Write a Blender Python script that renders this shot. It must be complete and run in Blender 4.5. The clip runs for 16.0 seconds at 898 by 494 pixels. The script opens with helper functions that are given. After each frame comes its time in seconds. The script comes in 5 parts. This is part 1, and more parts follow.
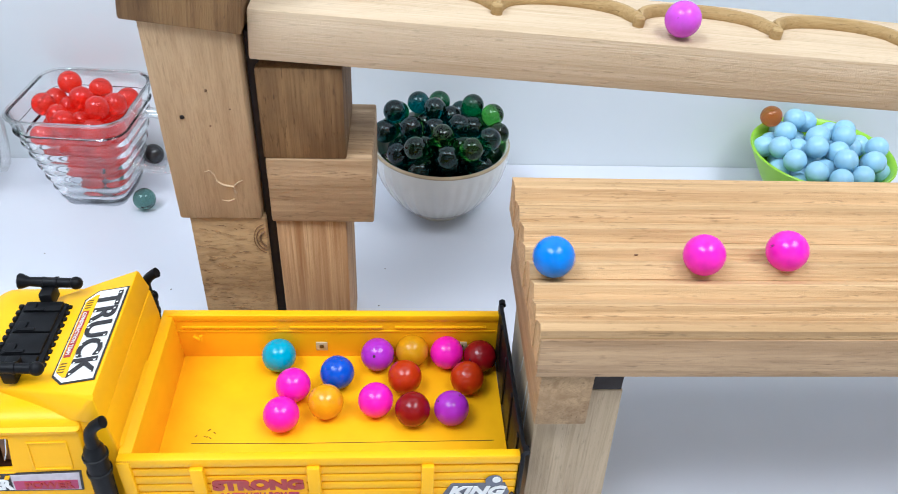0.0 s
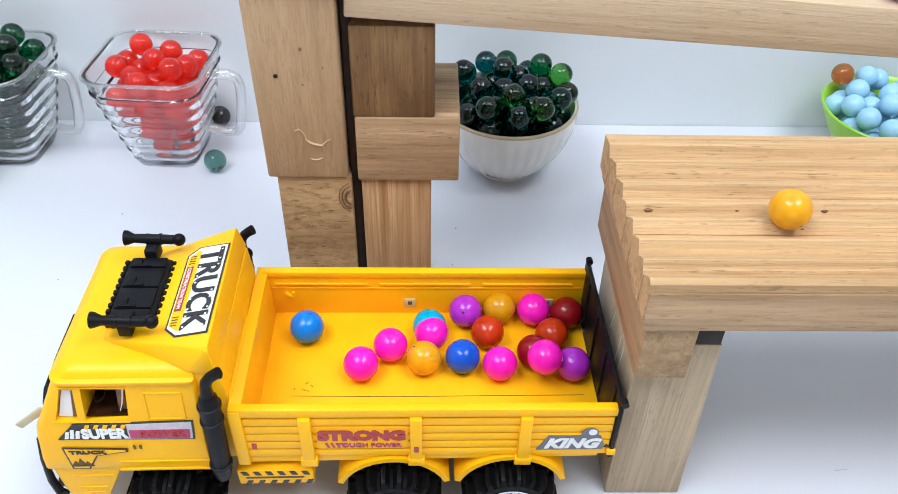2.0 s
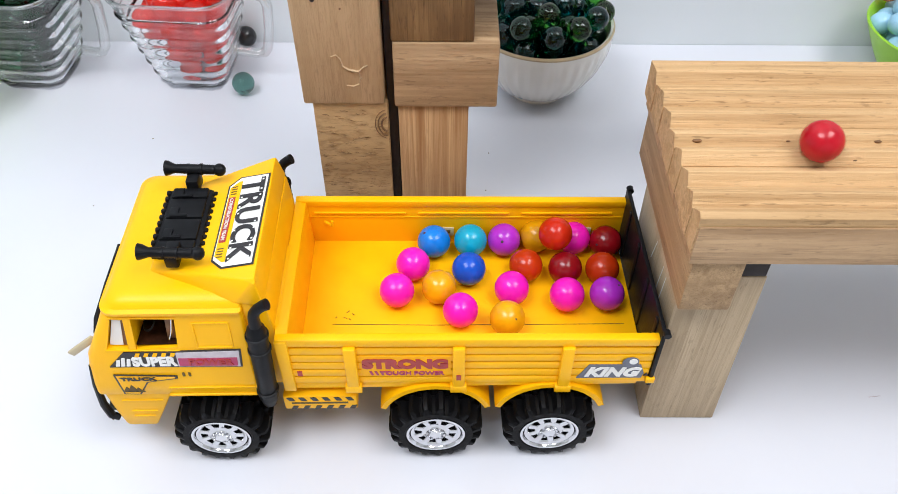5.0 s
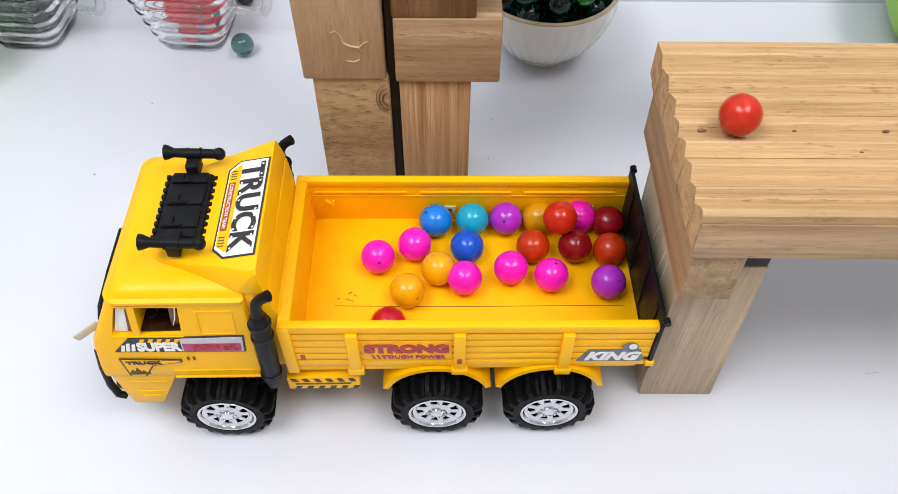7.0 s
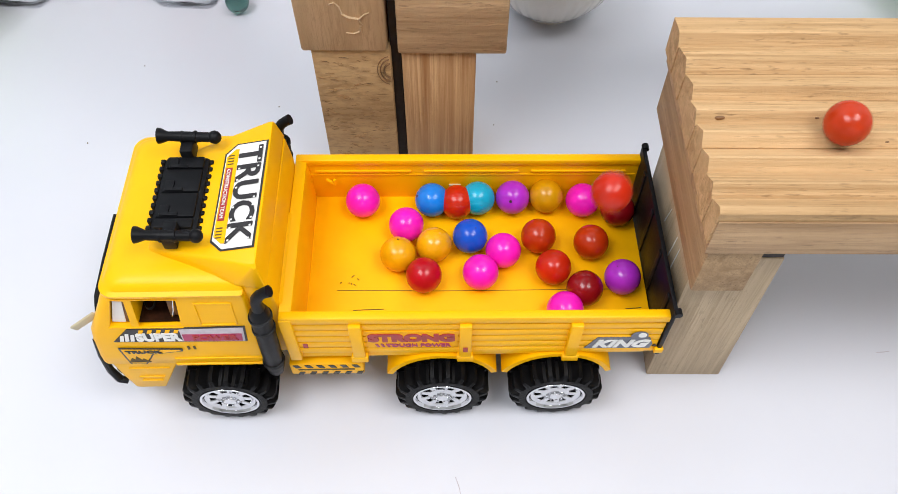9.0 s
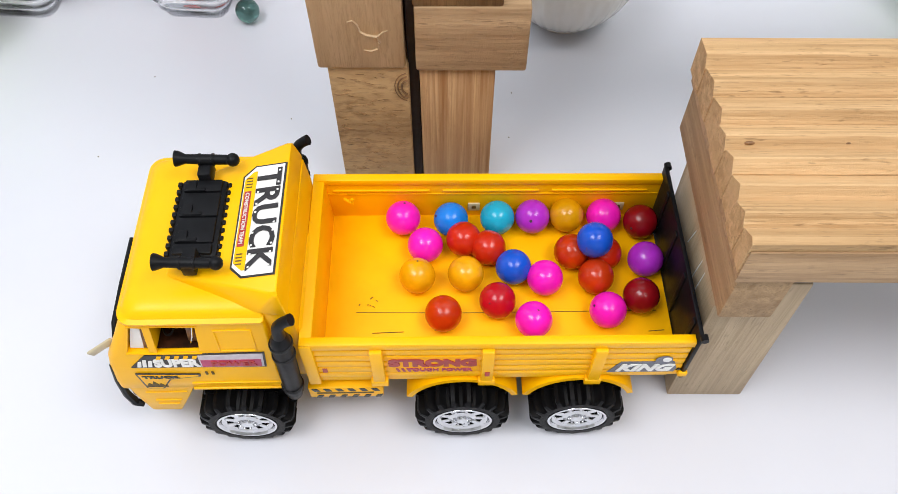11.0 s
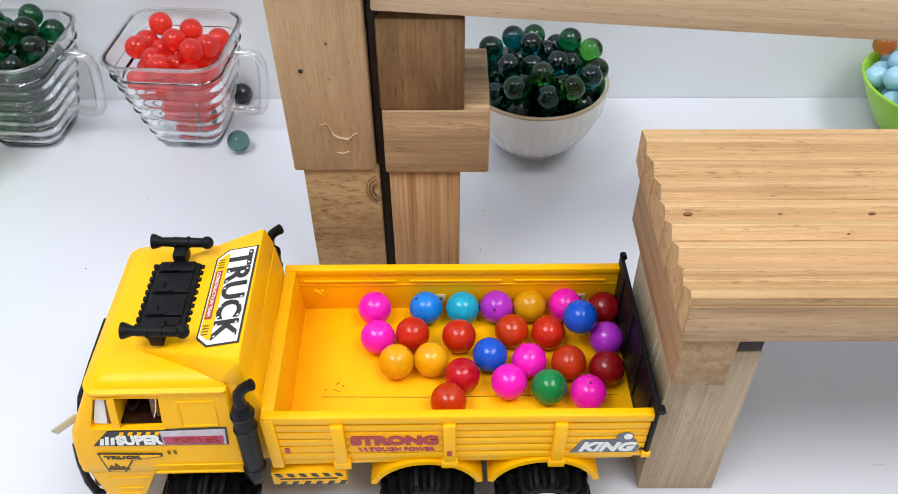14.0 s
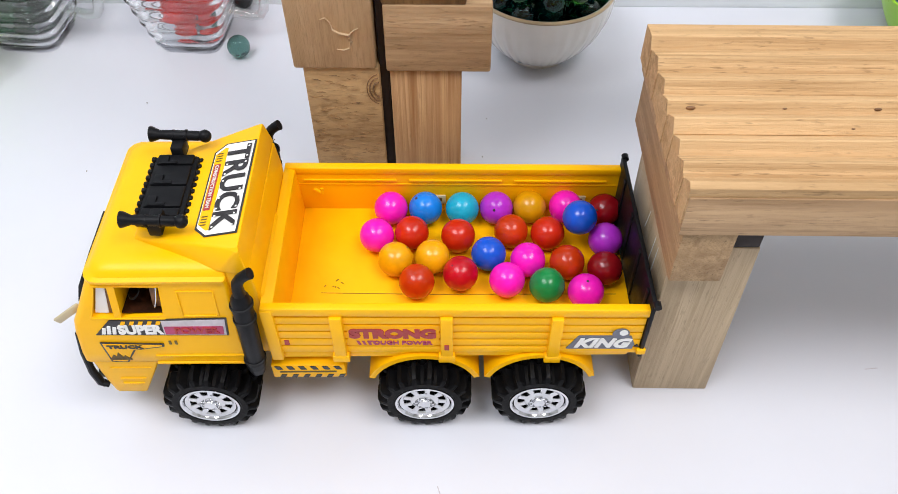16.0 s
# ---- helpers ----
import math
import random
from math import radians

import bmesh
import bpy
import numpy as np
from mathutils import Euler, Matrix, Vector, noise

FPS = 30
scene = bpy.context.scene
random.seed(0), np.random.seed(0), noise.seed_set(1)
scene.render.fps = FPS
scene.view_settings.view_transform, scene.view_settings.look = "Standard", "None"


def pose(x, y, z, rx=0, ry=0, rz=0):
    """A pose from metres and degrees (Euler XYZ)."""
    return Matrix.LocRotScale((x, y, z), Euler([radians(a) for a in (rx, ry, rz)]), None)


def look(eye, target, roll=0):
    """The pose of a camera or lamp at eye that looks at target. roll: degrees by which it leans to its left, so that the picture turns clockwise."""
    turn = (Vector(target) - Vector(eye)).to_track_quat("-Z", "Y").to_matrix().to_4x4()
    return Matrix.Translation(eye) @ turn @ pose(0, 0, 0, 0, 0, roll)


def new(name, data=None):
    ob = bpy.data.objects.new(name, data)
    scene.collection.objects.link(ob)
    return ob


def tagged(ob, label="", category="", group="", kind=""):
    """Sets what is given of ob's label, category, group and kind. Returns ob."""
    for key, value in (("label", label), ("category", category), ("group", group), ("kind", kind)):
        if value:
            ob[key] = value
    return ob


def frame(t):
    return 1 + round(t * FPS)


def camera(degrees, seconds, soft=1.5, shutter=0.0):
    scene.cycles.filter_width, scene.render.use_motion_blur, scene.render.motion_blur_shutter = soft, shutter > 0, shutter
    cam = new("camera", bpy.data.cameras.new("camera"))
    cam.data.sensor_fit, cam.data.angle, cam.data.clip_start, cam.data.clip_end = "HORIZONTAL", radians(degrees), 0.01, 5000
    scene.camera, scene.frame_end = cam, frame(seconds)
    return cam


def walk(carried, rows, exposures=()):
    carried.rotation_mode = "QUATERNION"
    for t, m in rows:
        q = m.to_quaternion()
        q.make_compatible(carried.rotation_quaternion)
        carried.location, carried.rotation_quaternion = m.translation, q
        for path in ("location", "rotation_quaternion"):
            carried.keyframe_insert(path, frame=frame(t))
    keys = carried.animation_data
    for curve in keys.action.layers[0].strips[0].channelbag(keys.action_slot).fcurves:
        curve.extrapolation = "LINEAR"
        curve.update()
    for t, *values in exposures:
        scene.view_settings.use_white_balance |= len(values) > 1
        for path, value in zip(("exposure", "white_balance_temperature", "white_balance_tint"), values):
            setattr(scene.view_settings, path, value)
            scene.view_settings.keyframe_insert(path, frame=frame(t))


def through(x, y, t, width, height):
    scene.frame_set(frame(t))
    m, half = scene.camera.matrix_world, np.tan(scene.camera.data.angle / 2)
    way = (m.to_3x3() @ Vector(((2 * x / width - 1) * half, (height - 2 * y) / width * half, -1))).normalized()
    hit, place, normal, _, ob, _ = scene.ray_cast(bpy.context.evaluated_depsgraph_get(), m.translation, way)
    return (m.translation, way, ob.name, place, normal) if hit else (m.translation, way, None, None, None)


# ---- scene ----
cam = camera(58.02, 16.0, soft=0.65, shutter=0.4)
PATH = [
    (0, (0.04898, -0.19064, 0.34306), (0.09960, 0.59469, -0.27394), 2.758),
    (0.5, (0.03985, -0.19245, 0.34275), (0.08199, 0.58715, -0.28211), 2.326),
    (1, (0.03120, -0.19382, 0.34219), (0.06508, 0.57847, -0.29217), 1.960),
    (1.5, (0.02404, -0.19375, 0.34122), (0.05018, 0.57147, -0.30202), 1.598),
    (2, (0.01852, -0.19499, 0.34149), (0.03889, 0.56402, -0.30928), 1.345),
    (2.5, (0.01289, -0.19601, 0.34258), (0.02998, 0.55388, -0.31876), 1.168),
    (3, (0.01071, -0.19539, 0.34133), (0.02163, 0.54524, -0.33049), 0.887),
    (3.5, (0.00867, -0.19408, 0.34143), (0.01687, 0.53436, -0.34363), 0.786),
    (4, (0.00786, -0.19265, 0.34220), (0.01333, 0.52289, -0.35635), 0.630),
    (6.5, (0.00627, -0.17841, 0.35465), (0.00564, 0.46203, -0.41335), 0.291),
    (7, (0.00827, -0.17209, 0.35935), (0.00552, 0.45253, -0.42157), 0.164),
    (7.5, (0.00930, -0.16521, 0.36110), (0.00602, 0.44276, -0.43285), 0.129),
    (8, (0.00866, -0.15895, 0.36209), (0.00700, 0.43232, -0.44438), 0.191),
    (8.5, (0.00780, -0.15308, 0.36351), (0.00589, 0.42052, -0.45563), 0.125),
    (9, (0.00644, -0.14735, 0.36448), (0.00254, 0.40979, -0.46593), -0.062),
    (11.5, (-0.00354, -0.13345, 0.36838), (-0.00612, 0.41612, -0.46707), -0.094),
    (12, (-0.00307, -0.13370, 0.37023), (-0.00384, 0.44401, -0.44601), -0.010),
    (12.5, (0.01146, -0.14807, 0.37282), (0.01466, 0.53787, -0.35483), 0.203),
    (13, (0.01690, -0.16104, 0.36449), (0.01847, 0.54863, -0.34004), -0.050),
    (13.5, (0.01504, -0.17153, 0.35812), (0.01569, 0.54507, -0.33937), -0.125),
    (14, (0.01361, -0.17450, 0.35321), (0.00935, 0.54220, -0.34416), -0.345),
    (14.5, (0.00524, -0.17822, 0.34545), (-0.01620, 0.53007, -0.36014), -0.740),
    (15, (0.00963, -0.18078, 0.34349), (-0.01731, 0.51131, -0.37781), -0.950),
    (15.5, (0.01720, -0.18190, 0.33397), (-0.00089, 0.48954, -0.40687), -0.524),
    (16, (0.01670, -0.18416, 0.34237), (0.00524, 0.47008, -0.41384), -0.170),
]
EXPOSURES = [
    (0, 0.0, 5850, 10), (3.5, 0.0, 6200, 11), (6.5, -0.17, 6500, 13), (9.0, -0.19, 6550, 13), (11.5, -0.16, 6600, 13), (12.1, -0.1, 6700, 14),
    (12.5, -0.1, 7000, 16), (13.0, -0.12, 6700, 14), (13.5, -0.13, 6450, 12), (14.5, -0.18, 6450, 12), (16, -0.14, 6550, 14),
]
walk(cam, [(t, look(eye, target, roll)) for t, eye, target, roll in PATH], EXPOSURES)

# ---- light ----
world = bpy.data.worlds.new("world")
scene.world = world
world.use_nodes = True
world.node_tree.nodes["Background"].inputs[0].default_value = (0.8, 0.88, 1.0, 1)
world.node_tree.nodes["Background"].inputs[1].default_value = 0.4
scene.view_settings.exposure = 0.0


def ceiling_lamp(name, x, y, z, sx, sy, watts, colour):
    data = bpy.data.lights.new(name, "AREA")
    data.shape, data.size, data.size_y, data.energy, data.color = "RECTANGLE", sx, sy, watts, colour
    ob = new(name, data)
    ob.matrix_world = look((x, y, z), (x * 0.6, y * 0.5, 0))
    return ob


ceiling_lamp("ceiling_panel_lamp", 0.65, -0.36, 1.62, 0.9, 0.6, 19, (1.0, 0.985, 0.96))
ceiling_lamp("ceiling_panel_lamp", -0.65, -0.36, 1.62, 0.9, 0.6, 21, (0.94, 0.97, 1.0))


# ---- materials ----
def material(name, colour, rough=0.5, metal=0.0, vary=0.0, scale=60.0, bump=0.0, bump_scale=400.0, coat=0.0, spec=0.5):
    m = bpy.data.materials.new(name)
    m.use_nodes = True
    n, links = m.node_tree.nodes, m.node_tree.links
    b = n["Principled BSDF"]
    b.inputs["Base Color"].default_value = (*colour, 1)
    b.inputs["Roughness"].default_value = rough
    b.inputs["Metallic"].default_value = metal
    b.inputs["Coat Weight"].default_value = coat
    b.inputs["Specular IOR Level"].default_value = spec
    co = n.new("ShaderNodeTexCoord")
    if vary:
        t = n.new("ShaderNodeTexNoise")
        t.inputs["Scale"].default_value, t.inputs["Detail"].default_value = scale, 5
        r = n.new("ShaderNodeValToRGB")
        r.color_ramp.elements[0].position, r.color_ramp.elements[1].position = 0.3, 0.7
        r.color_ramp.elements[0].color = (*[c * (1 - vary) for c in colour], 1)
        r.color_ramp.elements[1].color = (*[min(1, c * (1 + vary * 0.6)) for c in colour], 1)
        links.new(co.outputs["Object"], t.inputs["Vector"])
        links.new(t.outputs["Fac"], r.inputs["Fac"])
        links.new(r.outputs["Color"], b.inputs["Base Color"])
        rr = n.new("ShaderNodeMapRange")
        rr.inputs["To Min"].default_value, rr.inputs["To Max"].default_value = rough * 0.8, min(1, rough * 1.2)
        t2 = n.new("ShaderNodeTexNoise")
        t2.inputs["Scale"].default_value = scale * 5
        links.new(co.outputs["Object"], t2.inputs["Vector"])
        links.new(t2.outputs["Fac"], rr.inputs["Value"])
        links.new(rr.outputs["Result"], b.inputs["Roughness"])
    if bump:
        t3 = n.new("ShaderNodeTexNoise")
        t3.inputs["Scale"].default_value, t3.inputs["Detail"].default_value = bump_scale, 4
        bp = n.new("ShaderNodeBump")
        bp.inputs["Strength"].default_value, bp.inputs["Distance"].default_value = bump, 0.0006
        links.new(co.outputs["Object"], t3.inputs["Vector"])
        links.new(t3.outputs["Fac"], bp.inputs["Height"])
        links.new(bp.outputs["Normal"], b.inputs["Normal"])
    return m


def wood(name, light, dark, axis="x", fine=1.0, contrast=0.75, rough=0.62, shift=0.0, ring=22.0, pore=0.7, blot=0.6):
    """Sawn softwood: long fibres and broad growth bands along one axis."""
    m = bpy.data.materials.new(name)
    m.use_nodes = True
    n, links = m.node_tree.nodes, m.node_tree.links
    b = n["Principled BSDF"]
    b.inputs["Roughness"].default_value = rough
    b.inputs["Specular IOR Level"].default_value = 0.3
    co = n.new("ShaderNodeTexCoord")
    info = n.new("ShaderNodeObjectInfo")
    add = n.new("ShaderNodeVectorMath")
    add.operation = "MULTIPLY_ADD"
    add.inputs[1].default_value = (1, 1, 1)
    comb = n.new("ShaderNodeCombineXYZ")
    mul = n.new("ShaderNodeMath")
    mul.operation = "MULTIPLY_ADD"
    mul.inputs[1].default_value, mul.inputs[2].default_value = 3.0, shift
    links.new(info.outputs["Random"], mul.inputs[0])
    for k in range(3):
        links.new(mul.outputs[0], comb.inputs[k])
    links.new(co.outputs["Object"], add.inputs[0])
    links.new(comb.outputs[0], add.inputs[2])

    def stretched(along, across):
        mp = n.new("ShaderNodeMapping")
        mp.inputs["Scale"].default_value = [along if a == axis else across for a in "xyz"]
        links.new(add.outputs[0], mp.inputs["Vector"])
        return mp.outputs[0]

    warp = n.new("ShaderNodeTexNoise")
    warp.inputs["Scale"].default_value, warp.inputs["Detail"].default_value = 1.0, 2
    links.new(stretched(9, 45), warp.inputs["Vector"])
    bands = n.new("ShaderNodeTexNoise")
    bands.inputs["Scale"].default_value, bands.inputs["Detail"].default_value = 1.0, 3
    bands.inputs["Distortion"].default_value = 0.6
    links.new(stretched(4, ring * 8), bands.inputs["Vector"])
    fibre = n.new("ShaderNodeTexNoise")
    fibre.inputs["Scale"].default_value, fibre.inputs["Detail"].default_value = 1.0, 6
    fibre.inputs["Roughness"].default_value = 0.7
    fibre.inputs["Distortion"].default_value = 0.25
    links.new(stretched(25 / fine, 1300 * fine), fibre.inputs["Vector"])
    blotch = n.new("ShaderNodeTexNoise")
    blotch.inputs["Scale"].default_value, blotch.inputs["Detail"].default_value = 1.0, 4
    links.new(stretched(18, 40), blotch.inputs["Vector"])

    def ramp(src, a, z, lo, hi):
        r = n.new("ShaderNodeMapRange")
        r.inputs["From Min"].default_value, r.inputs["From Max"].default_value = a, z
        r.inputs["To Min"].default_value, r.inputs["To Max"].default_value = lo, hi
        links.new(src, r.inputs["Value"])
        return r.outputs["Result"]

    def blend(fac, one, two):
        x = n.new("ShaderNodeMix")
        x.data_type = "RGBA"
        links.new(fac, x.inputs[0])
        for sock, v in ((x.inputs[6], one), (x.inputs[7], two)):
            if isinstance(v, tuple):
                sock.default_value = (*v, 1)
            else:
                links.new(v, sock)
        return x.outputs[2]

    mid = tuple(a * 0.6 + d * 0.4 for a, d in zip(light, dark))
    c = blend(ramp(bands.outputs["Fac"], 0.38, 0.66, 0, contrast), light, dark)
    c = blend(ramp(fibre.outputs["Fac"], 0.47, 0.62, 0, 0.6), c, dark)
    pores = n.new("ShaderNodeTexNoise")
    pores.inputs["Scale"].default_value, pores.inputs["Detail"].default_value = 1.0, 3
    links.new(stretched(160, 900), pores.inputs["Vector"])
    c = blend(ramp(pores.outputs["Fac"], 0.60, 0.72, 0, pore), c, tuple(v * 0.55 for v in dark))
    c = blend(ramp(warp.outputs["Fac"], 0.50, 0.72, 0, 0.45), c, tuple(min(1, v * 1.12) for v in light))
    c = blend(ramp(blotch.outputs["Fac"], 0.45, 0.7, 0, blot), c, dark if blot > 0.6 else mid)
    links.new(c, b.inputs["Base Color"])
    bp = n.new("ShaderNodeBump")
    bp.inputs["Strength"].default_value, bp.inputs["Distance"].default_value = 0.8, 0.0006
    links.new(fibre.outputs["Fac"], bp.inputs["Height"])
    links.new(bp.outputs["Normal"], b.inputs["Normal"])
    return m


def glass(name, colour, rough=0.02, ior=1.5):
    m = bpy.data.materials.new(name)
    m.use_nodes = True
    b = m.node_tree.nodes["Principled BSDF"]
    b.inputs["Base Color"].default_value = (*colour, 1)
    b.inputs["Roughness"].default_value = rough
    b.inputs["IOR"].default_value = ior
    b.inputs["Transmission Weight"].default_value = 1.0
    return m


def pearl(name, colour, rough=0.2):
    """Glossy moulded plastic, faintly mottled."""
    return material(name, colour, rough, vary=0.16, scale=170, spec=0.42)


TABLE = material("white_laminate", (0.665, 0.685, 0.745), 0.38, vary=0.025, scale=9, bump=0.03, bump_scale=900)
WALL = material("white_wall_paint", (0.71, 0.755, 0.785), 0.6, vary=0.03, scale=5, bump=0.05, bump_scale=700)
ROOM = material("room_paint", (0.84, 0.84, 0.83), 0.8, vary=0.04, scale=3)
FLOOR = material("floor_tiles_grey", (0.36, 0.35, 0.33), 0.5, vary=0.1, scale=4)
YELLOW = material("yellow_plastic", (0.98, 0.50, 0.0005), 0.34, vary=0.04, scale=45, bump=0.02, bump_scale=700, spec=0.22)
YELLOW_IN = material("yellow_plastic_scuffed", (0.98, 0.48, 0.0005), 0.44, vary=0.07, scale=70, bump=0.06, bump_scale=300, spec=0.2)
BLACK = material("black_plastic", (0.007, 0.0075, 0.009), 0.40, vary=0.2, scale=120, bump=0.05, spec=0.13)
RUBBER = material("black_rubber", (0.0045, 0.0045, 0.005), 0.36, vary=0.3, scale=200, bump=0.2, bump_scale=900, spec=0.07)
CHROME = material("chromed_plastic", (0.66, 0.67, 0.69), 0.13, 1.0, vary=0.06, scale=400)
# dark brown with the shade inside the cab put into the colour
DARK = material("shaded_cab_brown", (0.030, 0.010, 0.004), 0.6, vary=0.6, scale=260, spec=0.08)
SEAT = material("brown_seat", (0.20, 0.085, 0.025), 0.5, vary=0.3, scale=200)
BEIGE = material("beige_plastic", (0.55, 0.47, 0.30), 0.4, vary=0.1)
WHITE = material("sticker_white", (0.82, 0.82, 0.80), 0.4, vary=0.05)
SILVER = material("sticker_silver", (0.55, 0.50, 0.54), 0.35, vary=0.15, scale=300)
RED_INK = material("sticker_red", (0.40, 0.03, 0.03), 0.4, vary=0.15, scale=300)
CRIMSON_INK = material("sticker_crimson", (0.42, 0.04, 0.12), 0.4, vary=0.2, scale=300)
BLACK_INK = material("sticker_black", (0.02, 0.018, 0.02), 0.4, vary=0.2)
GREY_INK = material("sticker_grey", (0.13, 0.14, 0.18), 0.4, vary=0.2)
SCRATCH = material("dark_scratch", (0.12, 0.07, 0.01), 0.6, vary=0.3)

RAMP_WOOD = wood("pale_pine", (0.68, 0.54, 0.37), (0.49, 0.34, 0.19), "x", contrast=0.5, pore=0.45)
RAIL_WOOD = wood("honey_pine", (0.50, 0.34, 0.15), (0.33, 0.20, 0.07), "x", contrast=0.6)
PLANK_WOOD = wood("ridged_pine", (0.69, 0.46, 0.240), (0.42, 0.25, 0.108), "x", contrast=0.85, ring=30, fine=0.8)
PLANK_SIDE = wood("plank_side_pine", (0.56, 0.37, 0.205), (0.28, 0.165, 0.080), "x", contrast=0.9, fine=0.6)
POST_WOOD = wood("block_pine", (0.60, 0.42, 0.245), (0.38, 0.245, 0.125), "z", contrast=0.75, ring=9, pore=0.3, blot=0.5)
STRIPE_WOOD = wood("striped_pine", (0.62, 0.39, 0.205), (0.36, 0.175, 0.070), "z", contrast=1.0, ring=26, pore=0.2)
# brown pine, darkened further to hold the shade below the ramp
POST_BROWN_SHADED = wood("block_pine_brown_shaded", (0.315, 0.188, 0.080), (0.13, 0.068, 0.028), "z", contrast=0.7, ring=16, pore=0.8, blot=0.85)
CROSS_WOOD = wood("block_pine_cross", (0.54, 0.37, 0.21), (0.29, 0.175, 0.085), "x", contrast=0.95, ring=24, fine=0.5)
ROUGH_WOOD = wood("rough_sawn_pine", (0.58, 0.385, 0.195), (0.20, 0.105, 0.042), "x", fine=0.22, contrast=0.6, ring=9, pore=1.0)
LEG_WOOD = wood("grey_board", (0.57, 0.44, 0.285), (0.35, 0.25, 0.145), "z", contrast=0.6, rough=0.5, pore=0.4)
END_WOOD = wood("end_grain", (0.50, 0.335, 0.18), (0.27, 0.16, 0.075), "y", contrast=0.8)
KNOT_WOOD = material("knot_wood", (0.20, 0.10, 0.04), 0.6, vary=0.4, scale=300)
SAWN = material("torn_grain", (0.27, 0.15, 0.062), 0.7, vary=0.5, scale=220)
GLUE = material("dried_glue", (0.58, 0.42, 0.255), 0.28, vary=0.1, scale=200)
# near-black brown that paints shade into gaps, and the nail hole
GAP_DARK = material("dark_gap_and_hole", (0.014, 0.006, 0.004), 0.7, vary=0.3)

def thin_glass(name, tint, sheen=0.05):
    """Thin clear glass: lets light through and shines at its edges."""
    m = bpy.data.materials.new(name)
    m.use_nodes = True
    n, links = m.node_tree.nodes, m.node_tree.links
    n.remove(n["Principled BSDF"])
    clear, shine, mix, fr = n.new("ShaderNodeBsdfTransparent"), n.new("ShaderNodeBsdfGlossy"), n.new("ShaderNodeMixShader"), n.new("ShaderNodeLayerWeight")
    clear.inputs[0].default_value = (*tint, 1)
    shine.inputs["Roughness"].default_value = 0.04
    power, scale = n.new("ShaderNodeMath"), n.new("ShaderNodeMath")
    power.operation, scale.operation = "POWER", "MULTIPLY_ADD"
    power.inputs[1].default_value, scale.inputs[1].default_value, scale.inputs[2].default_value = 2.2, 0.42, sheen
    links.new(fr.outputs["Facing"], power.inputs[0])
    links.new(power.outputs[0], scale.inputs[0])
    links.new(scale.outputs[0], mix.inputs[0])
    links.new(clear.outputs[0], mix.inputs[1])
    links.new(shine.outputs[0], mix.inputs[2])
    links.new(mix.outputs[0], n["Material Output"].inputs[0])
    return m


def marble_glass(name, colour, through=0.75):
    """Tinted marble glass with a milky body."""
    m = glass(name, colour, 0.0, 1.45)
    m.node_tree.nodes["Principled BSDF"].inputs["Transmission Weight"].default_value = through
    return m


CLEAR = glass("clear_glass", (0.985, 0.997, 0.993), 0.0, 1.46)
LIP = thin_glass("thick_clear_glass", (0.985, 0.995, 0.992), 0.24)
MARBLE_GREEN = marble_glass("bottle_green_glass", (0.002, 0.115, 0.036), 0.98)
MARBLE_TEAL = marble_glass("teal_glass", (0.0008, 0.095, 0.105), 0.97)
MARBLE_LEAF = marble_glass("leaf_green_glass", (0.07, 0.36, 0.05), 1.0)
MARBLE_RED = marble_glass("red_glass", (1.0, 0.045, 0.022), 0.7)
MARBLE_GREY = marble_glass("grey_green_glass", (0.14, 0.33, 0.29), 1.0)
MARBLE_AMBER = marble_glass("amber_glass", (0.60, 0.18, 0.03), 0.7)
MARBLE_DARK = material("black_glaze", (0.02, 0.02, 0.022), 0.15)
PALE_BLUE = material("pale_blue_plastic", (0.33, 0.60, 0.78), 0.3, vary=0.06, scale=120)
LIME = material("lime_plastic", (0.33, 0.66, 0.03), 0.3, vary=0.06, scale=30)
PORCELAIN = material("white_porcelain", (0.78, 0.76, 0.71), 0.15, vary=0.04, scale=60, coat=0.4)
RIM_GOLD = material("worn_rim", (0.45, 0.36, 0.22), 0.35, vary=0.2)

BALLS = {
    "magenta": pearl("magenta_plastic", (0.90, 0.012, 0.50)),
    "purple": pearl("purple_plastic", (0.42, 0.028, 0.54)),
    "orchid": pearl("orchid_plastic", (0.62, 0.08, 0.66)),
    "blue": pearl("blue_plastic", (0.004, 0.085, 0.58)),
    "sky blue": pearl("sky_blue_plastic", (0.004, 0.20, 0.72)),
    "cyan": pearl("cyan_plastic", (0.004, 0.38, 0.58)),
    "gold": pearl("gold_plastic", (0.80, 0.37, 0.003)),
    "dark gold": pearl("dark_gold_plastic", (0.62, 0.29, 0.002)),
    "orange-red": pearl("orange_red_plastic", (0.50, 0.034, 0.003)),
    "red": pearl("red_plastic", (0.54, 0.020, 0.004)),
    "crimson": pearl("crimson_plastic", (0.47, 0.004, 0.014)),
    "dark red": pearl("dark_red_plastic", (0.25, 0.004, 0.008)),
    "green": pearl("green_plastic", (0.005, 0.22, 0.055)),
}
HOLE = material("small_dark_hole", (0.03, 0.01, 0.02), 0.6)


